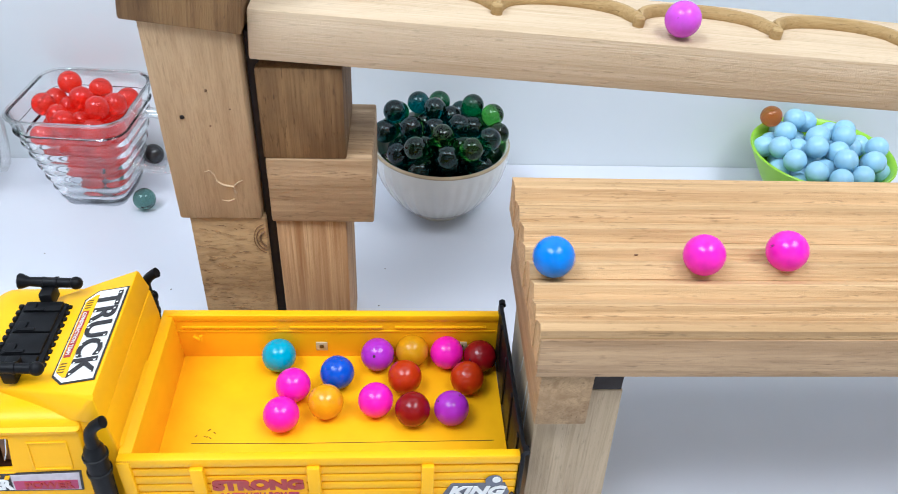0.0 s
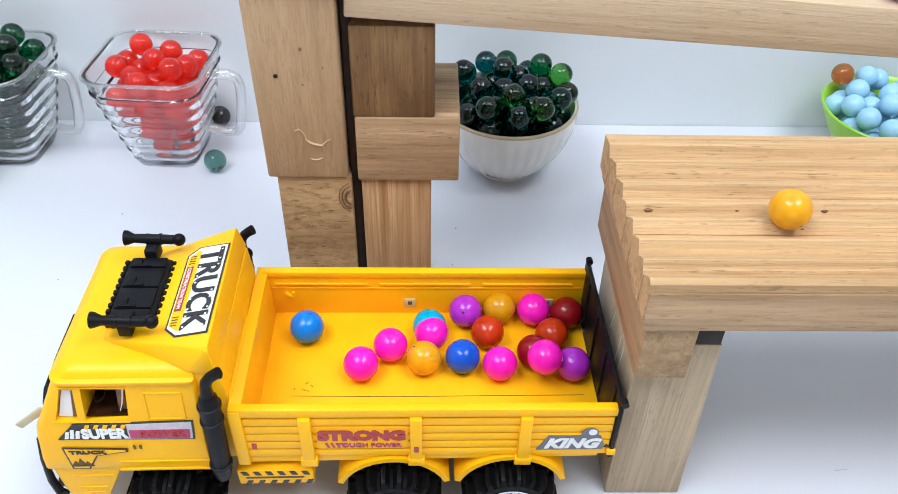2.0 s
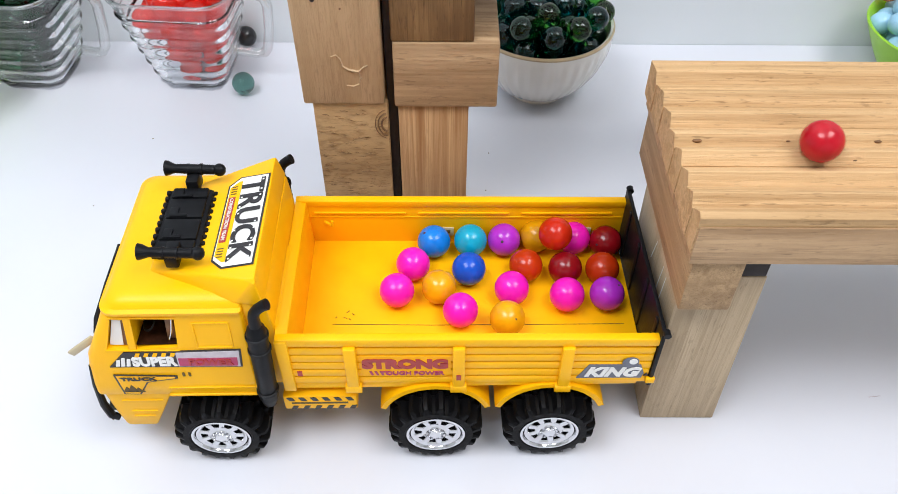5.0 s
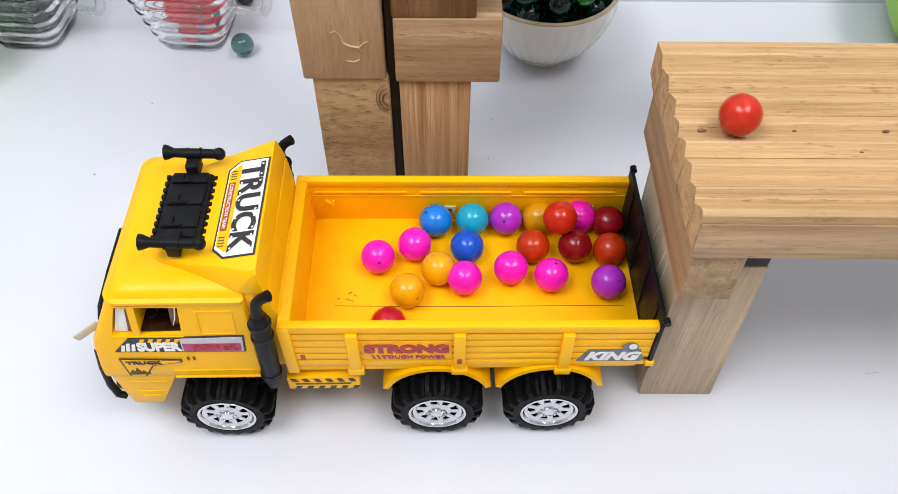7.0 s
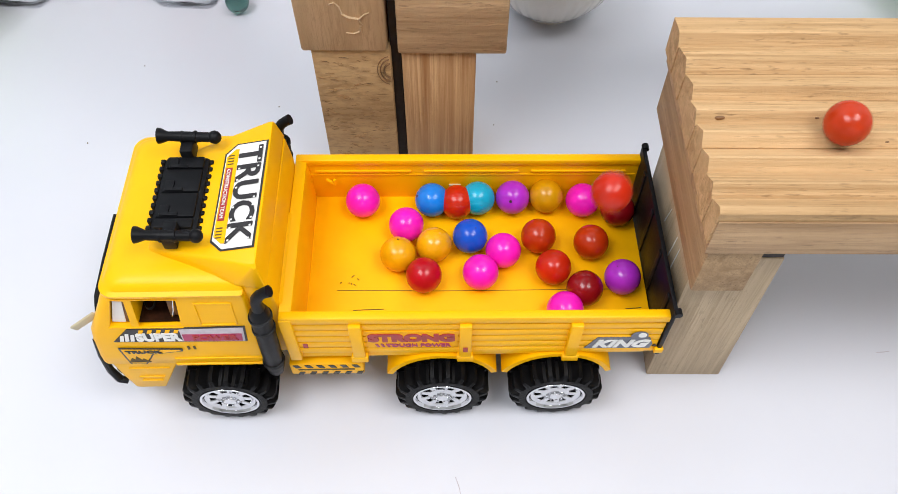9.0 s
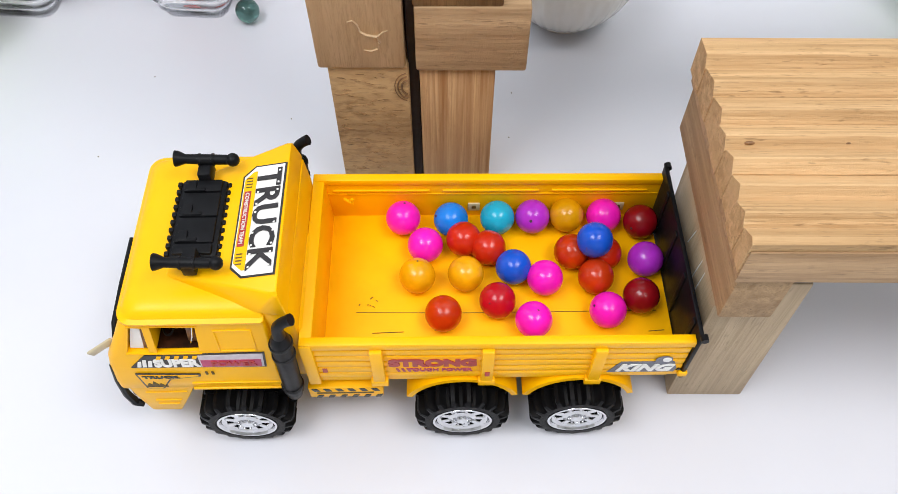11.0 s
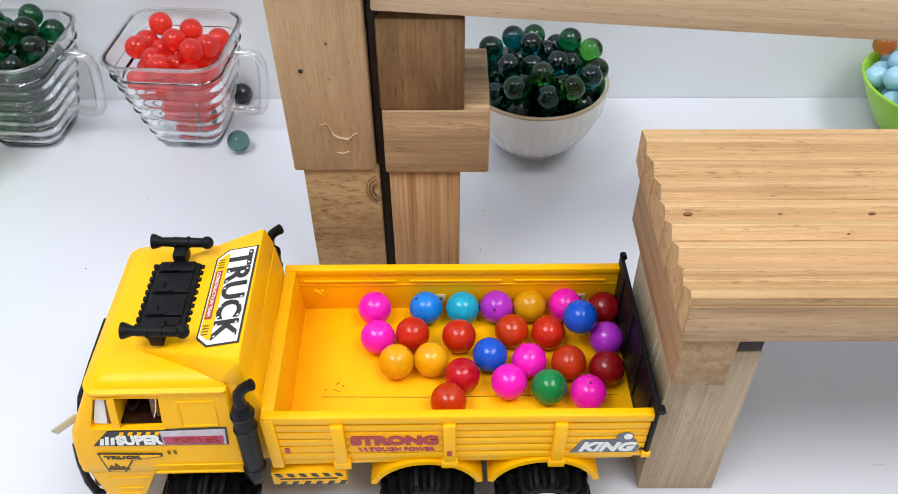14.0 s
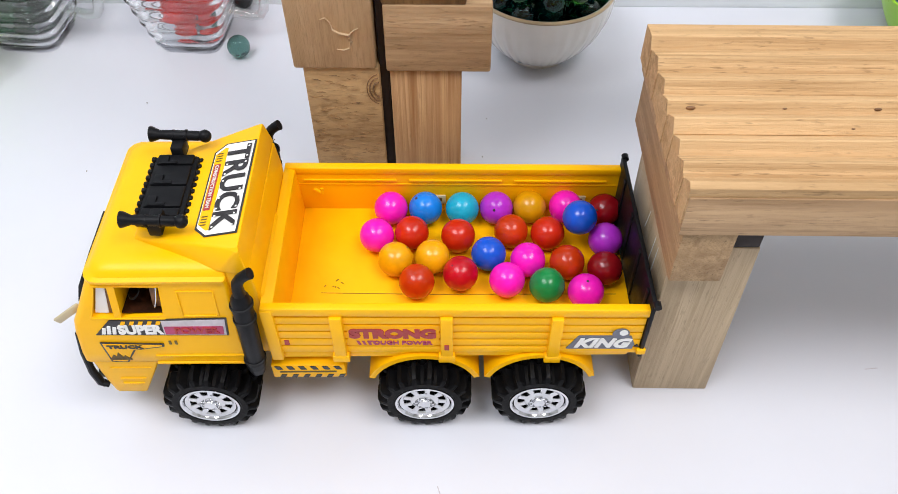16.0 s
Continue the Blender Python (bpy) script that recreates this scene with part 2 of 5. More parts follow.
# ---- mesh helpers ----
def mesh(name, bm, mat, smooth=True):
    bmesh.ops.recalc_face_normals(bm, faces=bm.faces)
    me = bpy.data.meshes.new(name)
    bm.to_mesh(me)
    bm.free()
    me.materials.append(mat)
    if smooth:
        for p in me.polygons:
            p.use_smooth = True
        me.set_sharp_from_angle(angle=radians(35))
    return me


def part(name, bm, mat, parent, label="", at=None):
    """One mesh object under a thing or under a part."""
    ob = new(name, mesh(name, bm, mat))
    ob.parent = parent
    if at is not None:
        ob.matrix_local = at
    if label:
        ob["label"] = label
    return ob


def thing(name, label, category, at=(0, 0, 0), rz=0.0, group="", bm=None, mat=None, kind=""):
    ob = new(name, mesh(name, bm, mat) if bm else None)
    ob.matrix_world = pose(*at, 0, 0, rz)
    return tagged(ob, label, category, group, kind)


def box(x0, x1, y0, y1, z0, z1, bevel=0.0, seg=2, bm=None):
    """A box between two corners, with rounded edges."""
    one = bmesh.new()
    bmesh.ops.create_cube(one, size=1)
    for v in one.verts:
        v.co = (x0 + (v.co.x + 0.5) * (x1 - x0), y0 + (v.co.y + 0.5) * (y1 - y0), z0 + (v.co.z + 0.5) * (z1 - z0))
    if bevel:
        bmesh.ops.bevel(one, geom=one.edges[:], offset=bevel, segments=seg, profile=0.5, affect="EDGES")
    return joined(bm, one)


def joined(bm, one):
    if bm is None:
        return one
    tmp = bpy.data.meshes.new("tmp")
    one.to_mesh(tmp)
    one.free()
    bm.from_mesh(tmp)
    bpy.data.meshes.remove(tmp)
    return bm


def moved(bm, m):
    bmesh.ops.transform(bm, matrix=m, verts=bm.verts)
    return bm


def prism(points, y0, y1, bevel=0.0, seg=2, bm=None):
    """An outline in x and z, drawn out along y."""
    one = bmesh.new()
    a = [one.verts.new((x, y0, z)) for x, z in points]
    b = [one.verts.new((x, y1, z)) for x, z in points]
    one.faces.new(a)
    one.faces.new(b[::-1])
    for i in range(len(a)):
        j = (i + 1) % len(a)
        one.faces.new((a[i], b[i], b[j], a[j]))
    bmesh.ops.recalc_face_normals(one, faces=one.faces)
    if bevel:
        bmesh.ops.bevel(one, geom=one.edges[:], offset=bevel, segments=seg, profile=0.5, affect="EDGES")
    return joined(bm, one)


def lathe(profile, n=48, bm=None, flute=None):
    """A profile of radius and height turned about z; flute(k, r, z) may change the radius."""
    one = bmesh.new()
    rings = []
    for r, z in profile:
        if r < 1e-6:
            rings.append([one.verts.new((0, 0, z))])
            continue
        ring = []
        for k in range(n):
            a = 2 * math.pi * k / n
            q = flute(k, r, z) if flute else r
            ring.append(one.verts.new((q * math.cos(a), q * math.sin(a), z)))
        rings.append(ring)
    for a, b in zip(rings, rings[1:]):
        if len(a) == 1 and len(b) == 1:
            continue
        for k in range(n):
            j = (k + 1) % n
            if len(a) == 1:
                one.faces.new((a[0], b[k], b[j]))
            elif len(b) == 1:
                one.faces.new((a[k], a[j], b[0]))
            else:
                one.faces.new((a[k], a[j], b[j], b[k]))
    return joined(bm, one)


def tube(path, radius, n=10, bm=None, squash=1.0):
    """A round bar along a path; radius is a number or one for each point."""
    one = bmesh.new()
    pts = [Vector(p) for p in path]
    rings = []
    for i, p in enumerate(pts):
        d = (pts[min(i + 1, len(pts) - 1)] - pts[max(i - 1, 0)]).normalized()
        side = d.cross(Vector((0, 0, 1)))
        if side.length < 1e-3:
            side = d.cross(Vector((0, 1, 0)))
        side.normalize()
        if rings and side.dot(last) < 0:
            side = -side
        last = side
        up = side.cross(d)
        r = radius[i] if isinstance(radius, (list, tuple)) else radius
        rings.append([one.verts.new(p + side * r * math.cos(2 * math.pi * k / n) + up * r * squash * math.sin(2 * math.pi * k / n)) for k in range(n)])
    for a, b in zip(rings, rings[1:]):
        for k in range(n):
            j = (k + 1) % n
            one.faces.new((a[k], a[j], b[j], b[k]))
    one.faces.new(rings[0][::-1])
    one.faces.new(rings[-1])
    return joined(bm, one)


def sphere(r, bm=None, seg=32, at=(0, 0, 0)):
    one = bmesh.new()
    bmesh.ops.create_uvsphere(one, u_segments=seg, v_segments=seg // 2, radius=r)
    bmesh.ops.translate(one, verts=one.verts, vec=at)
    return joined(bm, one)


def letters(text, size, m, depth=0.0002, wide=1.0, bold=0.0, slant=0.0):
    """Lettering in the built-in font, as a mesh lying in its own x and y, placed by m."""
    cu = bpy.data.curves.new("letters", "FONT")
    cu.body, cu.size, cu.align_x, cu.align_y = text, size, "CENTER", "CENTER"
    cu.extrude, cu.offset, cu.resolution_u, cu.shear = depth, bold, 3, slant
    ob = new("letters_tmp", cu)
    me = bpy.data.meshes.new_from_object(ob.evaluated_get(bpy.context.evaluated_depsgraph_get()))
    bpy.data.objects.remove(ob)
    bm = bmesh.new()
    bm.from_mesh(me)
    bpy.data.meshes.remove(me)
    bpy.data.curves.remove(cu)
    bmesh.ops.scale(bm, vec=(wide, 1, 1), verts=bm.verts)
    bmesh.ops.transform(bm, matrix=m, verts=bm.verts)
    return bm


def carved(bm, cutters):
    """Cuts openings through a closed mesh."""
    obs = []
    for one in [bm] + cutters:
        bmesh.ops.recalc_face_normals(one, faces=one.faces)
        me = bpy.data.meshes.new("carve_tmp")
        one.to_mesh(me)
        one.free()
        obs.append(new("carve_tmp", me))
    for ob in obs[1:]:
        cut = obs[0].modifiers.new("cut", "BOOLEAN")
        cut.operation, cut.solver, cut.object = "DIFFERENCE", "EXACT", ob
    me = bpy.data.meshes.new_from_object(obs[0].evaluated_get(bpy.context.evaluated_depsgraph_get()))
    out = bmesh.new()
    out.from_mesh(me)
    bpy.data.meshes.remove(me)
    for ob in obs:
        me = ob.data
        bpy.data.objects.remove(ob)
        bpy.data.meshes.remove(me)
    return out


# ---- the place: table, wall and the room behind the camera ----
thing("table", "white laminate tabletop with faint scuffs", "table", bm=box(-1.1, 1.3, -0.9, 0.354, -0.03, 0, 0.002), mat=TABLE, kind="structure")
thing("wall_north", "plain white painted wall behind the table", "wall", bm=box(-2.0, 2.0, 0.354, 0.454, -0.75, 1.70), mat=WALL, kind="structure")
thing("wall_south", "plain white wall behind the camera", "wall", bm=box(-2.0, 2.0, -2.1, -2.0, -0.75, 1.70), mat=ROOM, kind="structure")
thing("wall_west", "plain white side wall", "wall", bm=box(-2.1, -2.0, -2.1, 0.454, -0.75, 1.70), mat=ROOM, kind="structure")
thing("wall_east", "plain white side wall", "wall", bm=box(2.0, 2.1, -2.1, 0.454, -0.75, 1.70), mat=ROOM, kind="structure")
thing("ceiling", "plain white ceiling", "ceiling", bm=box(-2.1, 2.1, -2.1, 0.454, 1.70, 1.80), mat=ROOM, kind="structure")
thing("floor", "plain grey floor", "floor", bm=box(-2.1, 2.1, -2.1, 0.454, -0.85, -0.75), mat=FLOOR, kind="structure")


# ---- wooden blocks that carry the ramp ----
def block(label, x0, x1, y0, y1, z0, z1, mat, lean=0.0, rz=0.0, fore=0.0, slant=0.0):
    cx, cy = (x0 + x1) / 2, (y0 + y1) / 2
    bm = box(x0 - cx, x1 - cx, y0 - cy, y1 - cy, 0, z1 - z0, 0.0012, 2)
    rng = random.Random(label + str(x0))
    for v in bm.verts:
        v.co += Vector((rng.uniform(-1, 1), rng.uniform(-1, 1), 0)) * 0.00015
        if v.co.z > (z1 - z0) / 2:
            v.co.z -= slant * v.co.x
        v.co.y -= fore * v.co.z
    ob = thing("wooden_block", label, "wooden block", (cx, cy, z0), rz, "blocks under the ramp", bm, mat)
    ob.rotation_euler = (0, radians(lean), radians(rz))
    return ob


lower_left = block("rough-sawn pine block with a dark knot, standing on the table", -0.0612, -0.0233, 0.1435, 0.192, 0, 0.0985, ROUGH_WOOD)
for r, w in ((0.0092, 0.00045), (0.0072, 0.0007), (0.0046, 0.0010)):
    arc = [(0.0186 + 0.72 * r * math.cos(a), -0.0242, 0.0850 + r * math.sin(a)) for a in np.linspace(math.pi * 0.55, math.pi * 1.45, 12)]
    part("knot", tube(arc, w, 8, squash=0.5), KNOT_WOOD, lower_left, "dark brown curve of a knot")
rng = random.Random(21)
marks = bmesh.new()
for _ in range(95):
    x, z = rng.uniform(-0.0165, 0.0150), rng.uniform(0.020, 0.094)
    if x > 0.008 and z > 0.070:
        continue
    size, tilt = rng.uniform(0.0010, 0.0026), rng.uniform(-0.25, -0.02)
    way = [(x + size * (k / 3 - 0.5) * 2, -0.02425, z + size * tilt * (k - 1.5) + 0.0003 * math.sin(k * 2.0 + 40 * x * 100)) for k in range(4)]
    tube(way, [0.00008, 0.00030, 0.00026, 0.00006], 5, marks, 0.6)
part("torn_grain", marks, SAWN, lower_left, "short dark torn saw marks")["kind"] = "stuff"
lower_right = block("pale pine block with straight grain, standing on the table", -0.0183, 0.0176, 0.1435, 0.192, 0, 0.0972, STRIPE_WOOD)
upper_left = block("tall pale pine block with a nail hole and a glue smear", -0.0652, -0.0246, 0.142, 0.192, 0.0985, 0.2025, POST_WOOD, rz=0.3, fore=0.055, slant=0.12)
bm = lathe([(0, 0.0004), (0.0009, 0.0004), (0.0011, 0)], 10)
part("nail_hole", moved(bm, pose(-0.0092, -0.0284, 0.0595, 90)), GAP_DARK, upper_left, "small dark nail hole")
smear = [(-0.004, 0.0290), (-0.0015, 0.0300), (0.0005, 0.0275), (0.0012, 0.0235), (0.0040, 0.0215), (0.0085, 0.0205), (0.0095, 0.0170), (0.0085, 0.0130), (0.0055, 0.0115), (0.0020, 0.0122)]
smear = [(x, -0.0251 - 0.055 * z, z) for x, z in smear]
part("glue_smear", tube(smear, [0.0003 + 0.0006 * math.sin(math.pi * k / 9) for k in range(10)], 8, squash=0.5), GLUE, upper_left, "curled smear of dried glue")
part("glue_smear", tube([(0.0090, -0.0264, 0.0208), (0.0112, -0.0266, 0.0232), (0.0135, -0.0267, 0.0243)], [0.0007, 0.0005, 0.0003], 8, squash=0.5), GLUE, upper_left)
for x, z, r in ((0.0035, 0.0735, 0.0007), (0.0028, 0.0550, 0.0005), (0.0128, 0.0640, 0.0004)):
    part("wood_pit", moved(sphere(r, seg=10), pose(x, -0.0250 - 0.055 * z, z)), KNOT_WOOD, upper_left, "small dark pit in the grain")
# added strip: the shadow gap between the columns as a dark solid
thing("gap_shade_strip", "thin dark strip standing in for the shadow gap between the two block columns", "batten", bm=box(-0.0236, -0.0186, 0.1470, 0.190, 0, 0.1962, 0.0004), mat=GAP_DARK)
block("short pine cross block with side grain", -0.0196, 0.0316, 0.1415, 0.199, 0.0972, 0.1343, CROSS_WOOD)
block("brown pine block under the ramp", -0.0200, 0.0192, 0.1422, 0.192, 0.1343, 0.1815, POST_BROWN_SHADED)
block("thick pine block capping the tall one", -0.0720, -0.0215, 0.134, 0.200, 0.2028, 0.256, POST_BROWN_SHADED, lean=6.8)


# ---- the upper ramp with its scalloped rail ----
def build_ramp():
    slope = math.degrees(math.atan(0.067))
    ramp = thing("wooden_ramp", "pale pine ramp board with a scalloped guide rail", "ramp", (-0.0196, 0.14, 0.2094))
    ramp.rotation_euler = (0, radians(slope), 0)
    bm = box(0, 0.62, 0, 0.0535, -0.0233, 0, 0.0012)
    part("board", bm, RAMP_WOOD, ramp)
    path, pitch = [], 0.0652
    for k in range(-1, 9):
        x0 = 0.1075 + pitch * (k - 0)
        for s in np.linspace(0, 1, 15)[:-1]:
            a = math.pi * s
            x = x0 + pitch * (0.5 - 0.5 * math.cos(a)) * 0.96 + pitch * 0.02
            path.append((x, 0.0198 + 0.0175 * math.sin(a) ** 0.75, 0.0012))
    path = [p for p in path if 0.01 < p[0] < 0.60]
    part("scalloped_rail", tube(path, 0.0029, 10, squash=1.4), RAIL_WOOD, ramp, "wavy honey-coloured guide rail")
    for k in range(0, 8):
        x = 0.1075 + pitch * k
        if x < 0.6:
            part("peg", moved(lathe([(0, 0.0046), (0.0022, 0.0046), (0.0027, 0.004), (0.0027, 0)], 14), pose(x, 0.0184, 0)), RAIL_WOOD, ramp)
    return ramp


build_ramp()


# ---- the ridged plank on which the balls roll ----
def build_plank():
    plank = thing("ridged_plank", "ridged pine plank lying on two board legs", "plank", (0.0955, 0.0125, 0.1232))
    wide, top = 0.098, 0.0246
    peaks = [0.0876, 0.0728, 0.0590, 0.0467, 0.0354, 0.0243, 0.0125, 0.0020]
    far = wide
    for k, y in enumerate(peaks):
        near, z = max(y - 0.0036, 0.0), top - 0.0004 * (k % 2)
        drop = 0.0046 if y - 0.0036 > 0 else 0.0012
        a = 0.0004 * (k % 3) - 0.0003
        bm = bmesh.new()
        outline = [(near, 0.006), (far - 0.0001, 0.006), (far - 0.0001, top - (0.0046 if k else 0.0015)), (y + 0.0005, z), (y - 0.0003, z - 0.0001), (near, z - drop)]
        rows = []
        for x in (a, 0.15, 0.30, 0.45, 0.60):
            rows.append([bm.verts.new((x, yy, zz + (0.0003 * math.sin(37 * x + 2 * k) if zz > 0.01 else 0))) for yy, zz in outline])
        bm.faces.new(rows[0])
        bm.faces.new(rows[-1][::-1])
        for lo, hi in zip(rows, rows[1:]):
            for i in range(len(lo)):
                j = (i + 1) % len(lo)
                bm.faces.new((lo[i], hi[i], hi[j], lo[j]))
        part("ridge", bm, PLANK_WOOD, plank)
        far = near
    part("base_board", box(0.0012, 0.60, 0.0006, wide - 0.0004, 0, 0.0059, 0.0006), PLANK_SIDE, plank, "darker underside board")
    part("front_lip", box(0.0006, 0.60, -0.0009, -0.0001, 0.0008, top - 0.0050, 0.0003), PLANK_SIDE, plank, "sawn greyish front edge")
    for x, y, r in ((0.0085, 0.0448, 0.0013), (0.079, 0.0448, 0.0010), (0.066, 0.0335, 0.0009), (0.044, 0.0448, 0.0006)):
        bm = moved(sphere(r, seg=12), pose(x, y, top - 0.0027) @ Matrix.Diagonal((1.5, 0.6, 0.6, 1)))
        part("small_knot", bm, KNOT_WOOD, plank)
    return plank


build_plank()
thing("spacer_block", "brown offcut block glued under the plank's end", "wooden block", (0.0985, 0.0135, 0.0945), bm=box(0, 0.0205, 0, 0.0965, 0, 0.0287, 0.001), mat=END_WOOD)


def build_leg(x, label):
    leg = thing("board_leg", label, "board leg", (x, 0.0225, 0), group="legs of the plank")
    bm = prism([(0, 0), (0.0356, 0), (0.0324, 0.1045), (0.0178, 0.1045), (0.0172, 0.0945), (-0.001, 0.0945)], 0, 0.072, 0.0008)
    part("board", bm, LEG_WOOD, leg)
    # dark filler paints the deep shade between the leg's shoulder and the plank
    part("shoulder_shade", box(0.0185, 0.0318, 0.0003, 0.070, 0.1046, 0.1165, 0.0005), GAP_DARK, leg, "dark filler standing in for the deep shade between leg and plank")
    part("glue_bead", tube([(0.0045 + 0.0008 * k, -0.0002, 0.0905 + 0.0003 * (k % 2)) for k in range(7)], 0.0007, 8), GLUE, leg, "whitish bead of dried glue")
    for k, y in enumerate((0.020, 0.026, 0.041)):
        part("scratch", tube([(-0.0008, y, 0.052 + 0.01 * k), (-0.0007, y - 0.003, 0.085)], 0.00035, 6), WHITE, leg, "pale scratch")
    return leg


build_leg(0.1017, "greyish pine board leg standing beside the truck")
build_leg(0.560, "greyish pine board leg at the far end of the plank")


# ---- the toy dump truck ----
def text_on_side(x, z, y):
    """Lettering that faces the near side."""
    return pose(x, y, z, 90, 0, 0)


def build_wheel(at, parent, inner=False):
    """A lugged tyre with a chromed rim; its axle lies along y and its face looks to -y."""
    wheel = part("wheel", lathe([(0.0, -0.0065), (0.0042, -0.0065), (0.0042, 0.007), (0, 0.007)], 16), BLACK, parent)
    R, w = 0.0194, 0.0105

    def lug(k, r, z):
        side = k % 4 in (0, 1) if z > 0 else (k + 2) % 4 in (0, 1)
        if r > R - 0.0001 and abs(z) > 0.0008:
            return r + (0.0018 if side else -0.0016)
        if 0.0175 < r < R - 0.0001:
            return r + (0.0016 if side else -0.0018)
        return r

    prof = [(0.0130, -w + 0.0012), (0.0142, -w + 0.0002), (0.0168, -w + 0.0002), (0.0186, -w + 0.0012), (R, -w + 0.0032), (R, -0.0010), (R - 0.0002, -0.0006), (R - 0.0002, 0.0006), (R, 0.0010), (R, w - 0.0032), (0.0186, w - 0.0012), (0.0168, w - 0.0004), (0.0142, w), (0.0130, w - 0.001)]
    bm = lathe(prof, 76, None, lug)
    tyre = part("tyre", bm, RUBBER, wheel, "black lugged rubber tyre")
    bm = lathe([(0.0134, -0.0095), (0.0132, -0.0103), (0.0122, -0.0104), (0.0112, -0.0088), (0.0108, -0.0070), (0.0112, -0.006), (0.0134, -0.006)], 40)
    lathe([(0, -0.0102), (0.0026, -0.0102), (0.0030, -0.0094), (0.0044, -0.0094), (0.0052, -0.0088), (0.0064, -0.0086), (0.0066, -0.006), (0, -0.006)], 28, bm)
    lathe([(0.0113, -0.0060), (0.0096, -0.0060), (0.0094, -0.0084), (0.0100, -0.0090), (0.0113, -0.0094)], 40, bm)
    for k in range(9):
        one = prism([(0.0060, -0.0088), (0.0060, -0.0062), (0.0100, -0.0062), (0.0100, -0.0090)], -0.0014, 0.0014, 0.0003, 1)
        joined(bm, moved(one, pose(0, 0, 0, 0, 0, 40 * k)))
        one = moved(lathe([(0, -0.0104), (0.0005, -0.0104), (0.0007, -0.0092), (0, -0.0092)], 8), pose(0.0038 * math.cos(0.698 * k), 0.0038 * math.sin(0.698 * k), 0))
        joined(bm, one)
    rim = part("rim", bm, CHROME, wheel, "bright chromed rim with small dark openings")
    part("rim_back", lathe([(0, -0.0062), (0.0128, -0.0062), (0.0128, -0.0055), (0, -0.0055)], 24), BLACK, wheel)
    wheel.matrix_local = pose(*at, -90, 0, 0) if not inner else pose(*at, 90, 0, 0)
    return wheel


def build_truck():
    truck = thing("toy_dump_truck", "yellow plastic toy dump truck with stickers, loaded with small balls", "toy truck", (0, 0.05, 0), 1.3)
    near, far = -0.0402, 0.0442

    def sheared(bm):
        for v in bm.verts:
            v.co.z -= 0.018 * v.co.x
        return bm

    # bed
    floor_z = 0.0525
    part("bed_floor", sheared(box(-0.0600, 0.0935, near + 0.001, far - 0.001, floor_z - 0.003, floor_z, 0.0004)), YELLOW_IN, truck, "scuffed yellow bed floor")
    part("floor_seam", sheared(tube([(-0.045, -0.0112, floor_z + 0.0001), (0.0, -0.0118, floor_z + 0.0001), (0.088, -0.0112, floor_z + 0.0001)], 0.00016, 6)), SCRATCH, truck)
    rng = random.Random(5)
    for k in range(7):
        x, y = -0.040 + rng.uniform(-0.004, 0.004), -0.006 + rng.uniform(-0.003, 0.003)
        part("scuff", sheared(tube([(x, y, floor_z + 0.0001), (x + rng.uniform(0.0003, 0.001), y + rng.uniform(-0.001, 0.001), floor_z + 0.0001)], 0.00022, 5)), SCRATCH, truck)
    for x0, x1 in ((-0.0375, -0.024), (0.083, 0.090)):
        part("scuff", sheared(tube([(x0, -0.0215, floor_z + 0.0001), (x1, -0.0210, floor_z + 0.0001)], 0.0002, 5)), SCRATCH, truck)

    side = part("bed_side", sheared(box(-0.0622, 0.0945, near + 0.0006, near + 0.0028, 0.0478, 0.0792, 0.0004)), YELLOW, truck)
    part("top_rail", sheared(box(-0.0640, 0.0955, near - 0.0008, near + 0.0032, 0.0752, 0.0800, 0.0007)), YELLOW, side)
    for k in range(5):
        z0 = 0.0490 + 0.0051 * k
        part("slat", sheared(box(-0.0610, 0.0935, near - 0.0003, near + 0.0010, z0, z0 + 0.0044, 0.0005)), YELLOW, side)
    for x in (-0.0340, 0.0113, 0.0568):
        bm = box(x - 0.0026, x + 0.0026, near - 0.0026, near + 0.0004, 0.0462, 0.0755, 0.0006)
        box(x - 0.0036, x + 0.0036, near - 0.0028, near + 0.0006, 0.0445, 0.0492, 0.0005, 2, bm)
        part("stake", sheared(bm), YELLOW, side)
    part("end_post", sheared(box(-0.0642, -0.0590, near - 0.0014, near + 0.003, 0.0440, 0.0790, 0.0007)), YELLOW, side)
    for x in (-0.0562, 0.0113):
        part("red_mark", sheared(box(x - 0.0010, x + 0.0010, near - 0.0030 if x > 0 else near - 0.0006, near, 0.0545, 0.0580, 0.0001, 1)), RED_INK, side, "small red mark")
    # far side, seen from within
    back = part("bed_side", sheared(box(-0.0622, 0.0945, far - 0.0028, far, 0.0478, 0.0792, 0.0004)), YELLOW, truck)
    part("top_rail", sheared(box(-0.0640, 0.0940, far - 0.0034, far + 0.0008, 0.0762, 0.0800, 0.0006)), YELLOW, back)
    for k in range(3):
        part("inner_rib", sheared(box(-0.056 + 0.05 * k, -0.012 + 0.05 * k, far - 0.0036, far - 0.0026, 0.0716, 0.0728, 0.0003)), YELLOW, back)
    part("inner_ledge", sheared(box(-0.0595, 0.0930, far - 0.0032, far - 0.0026, 0.0690, 0.0700, 0.0002)), YELLOW, back)
    for x in (0.0085, 0.0765):
        bm = box(x - 0.0028, x + 0.0028, far - 0.0036, far - 0.0027, 0.0570, 0.0625, 0.0004)
        part("bracket", sheared(bm), BEIGE, back, "small pale bracket plate")
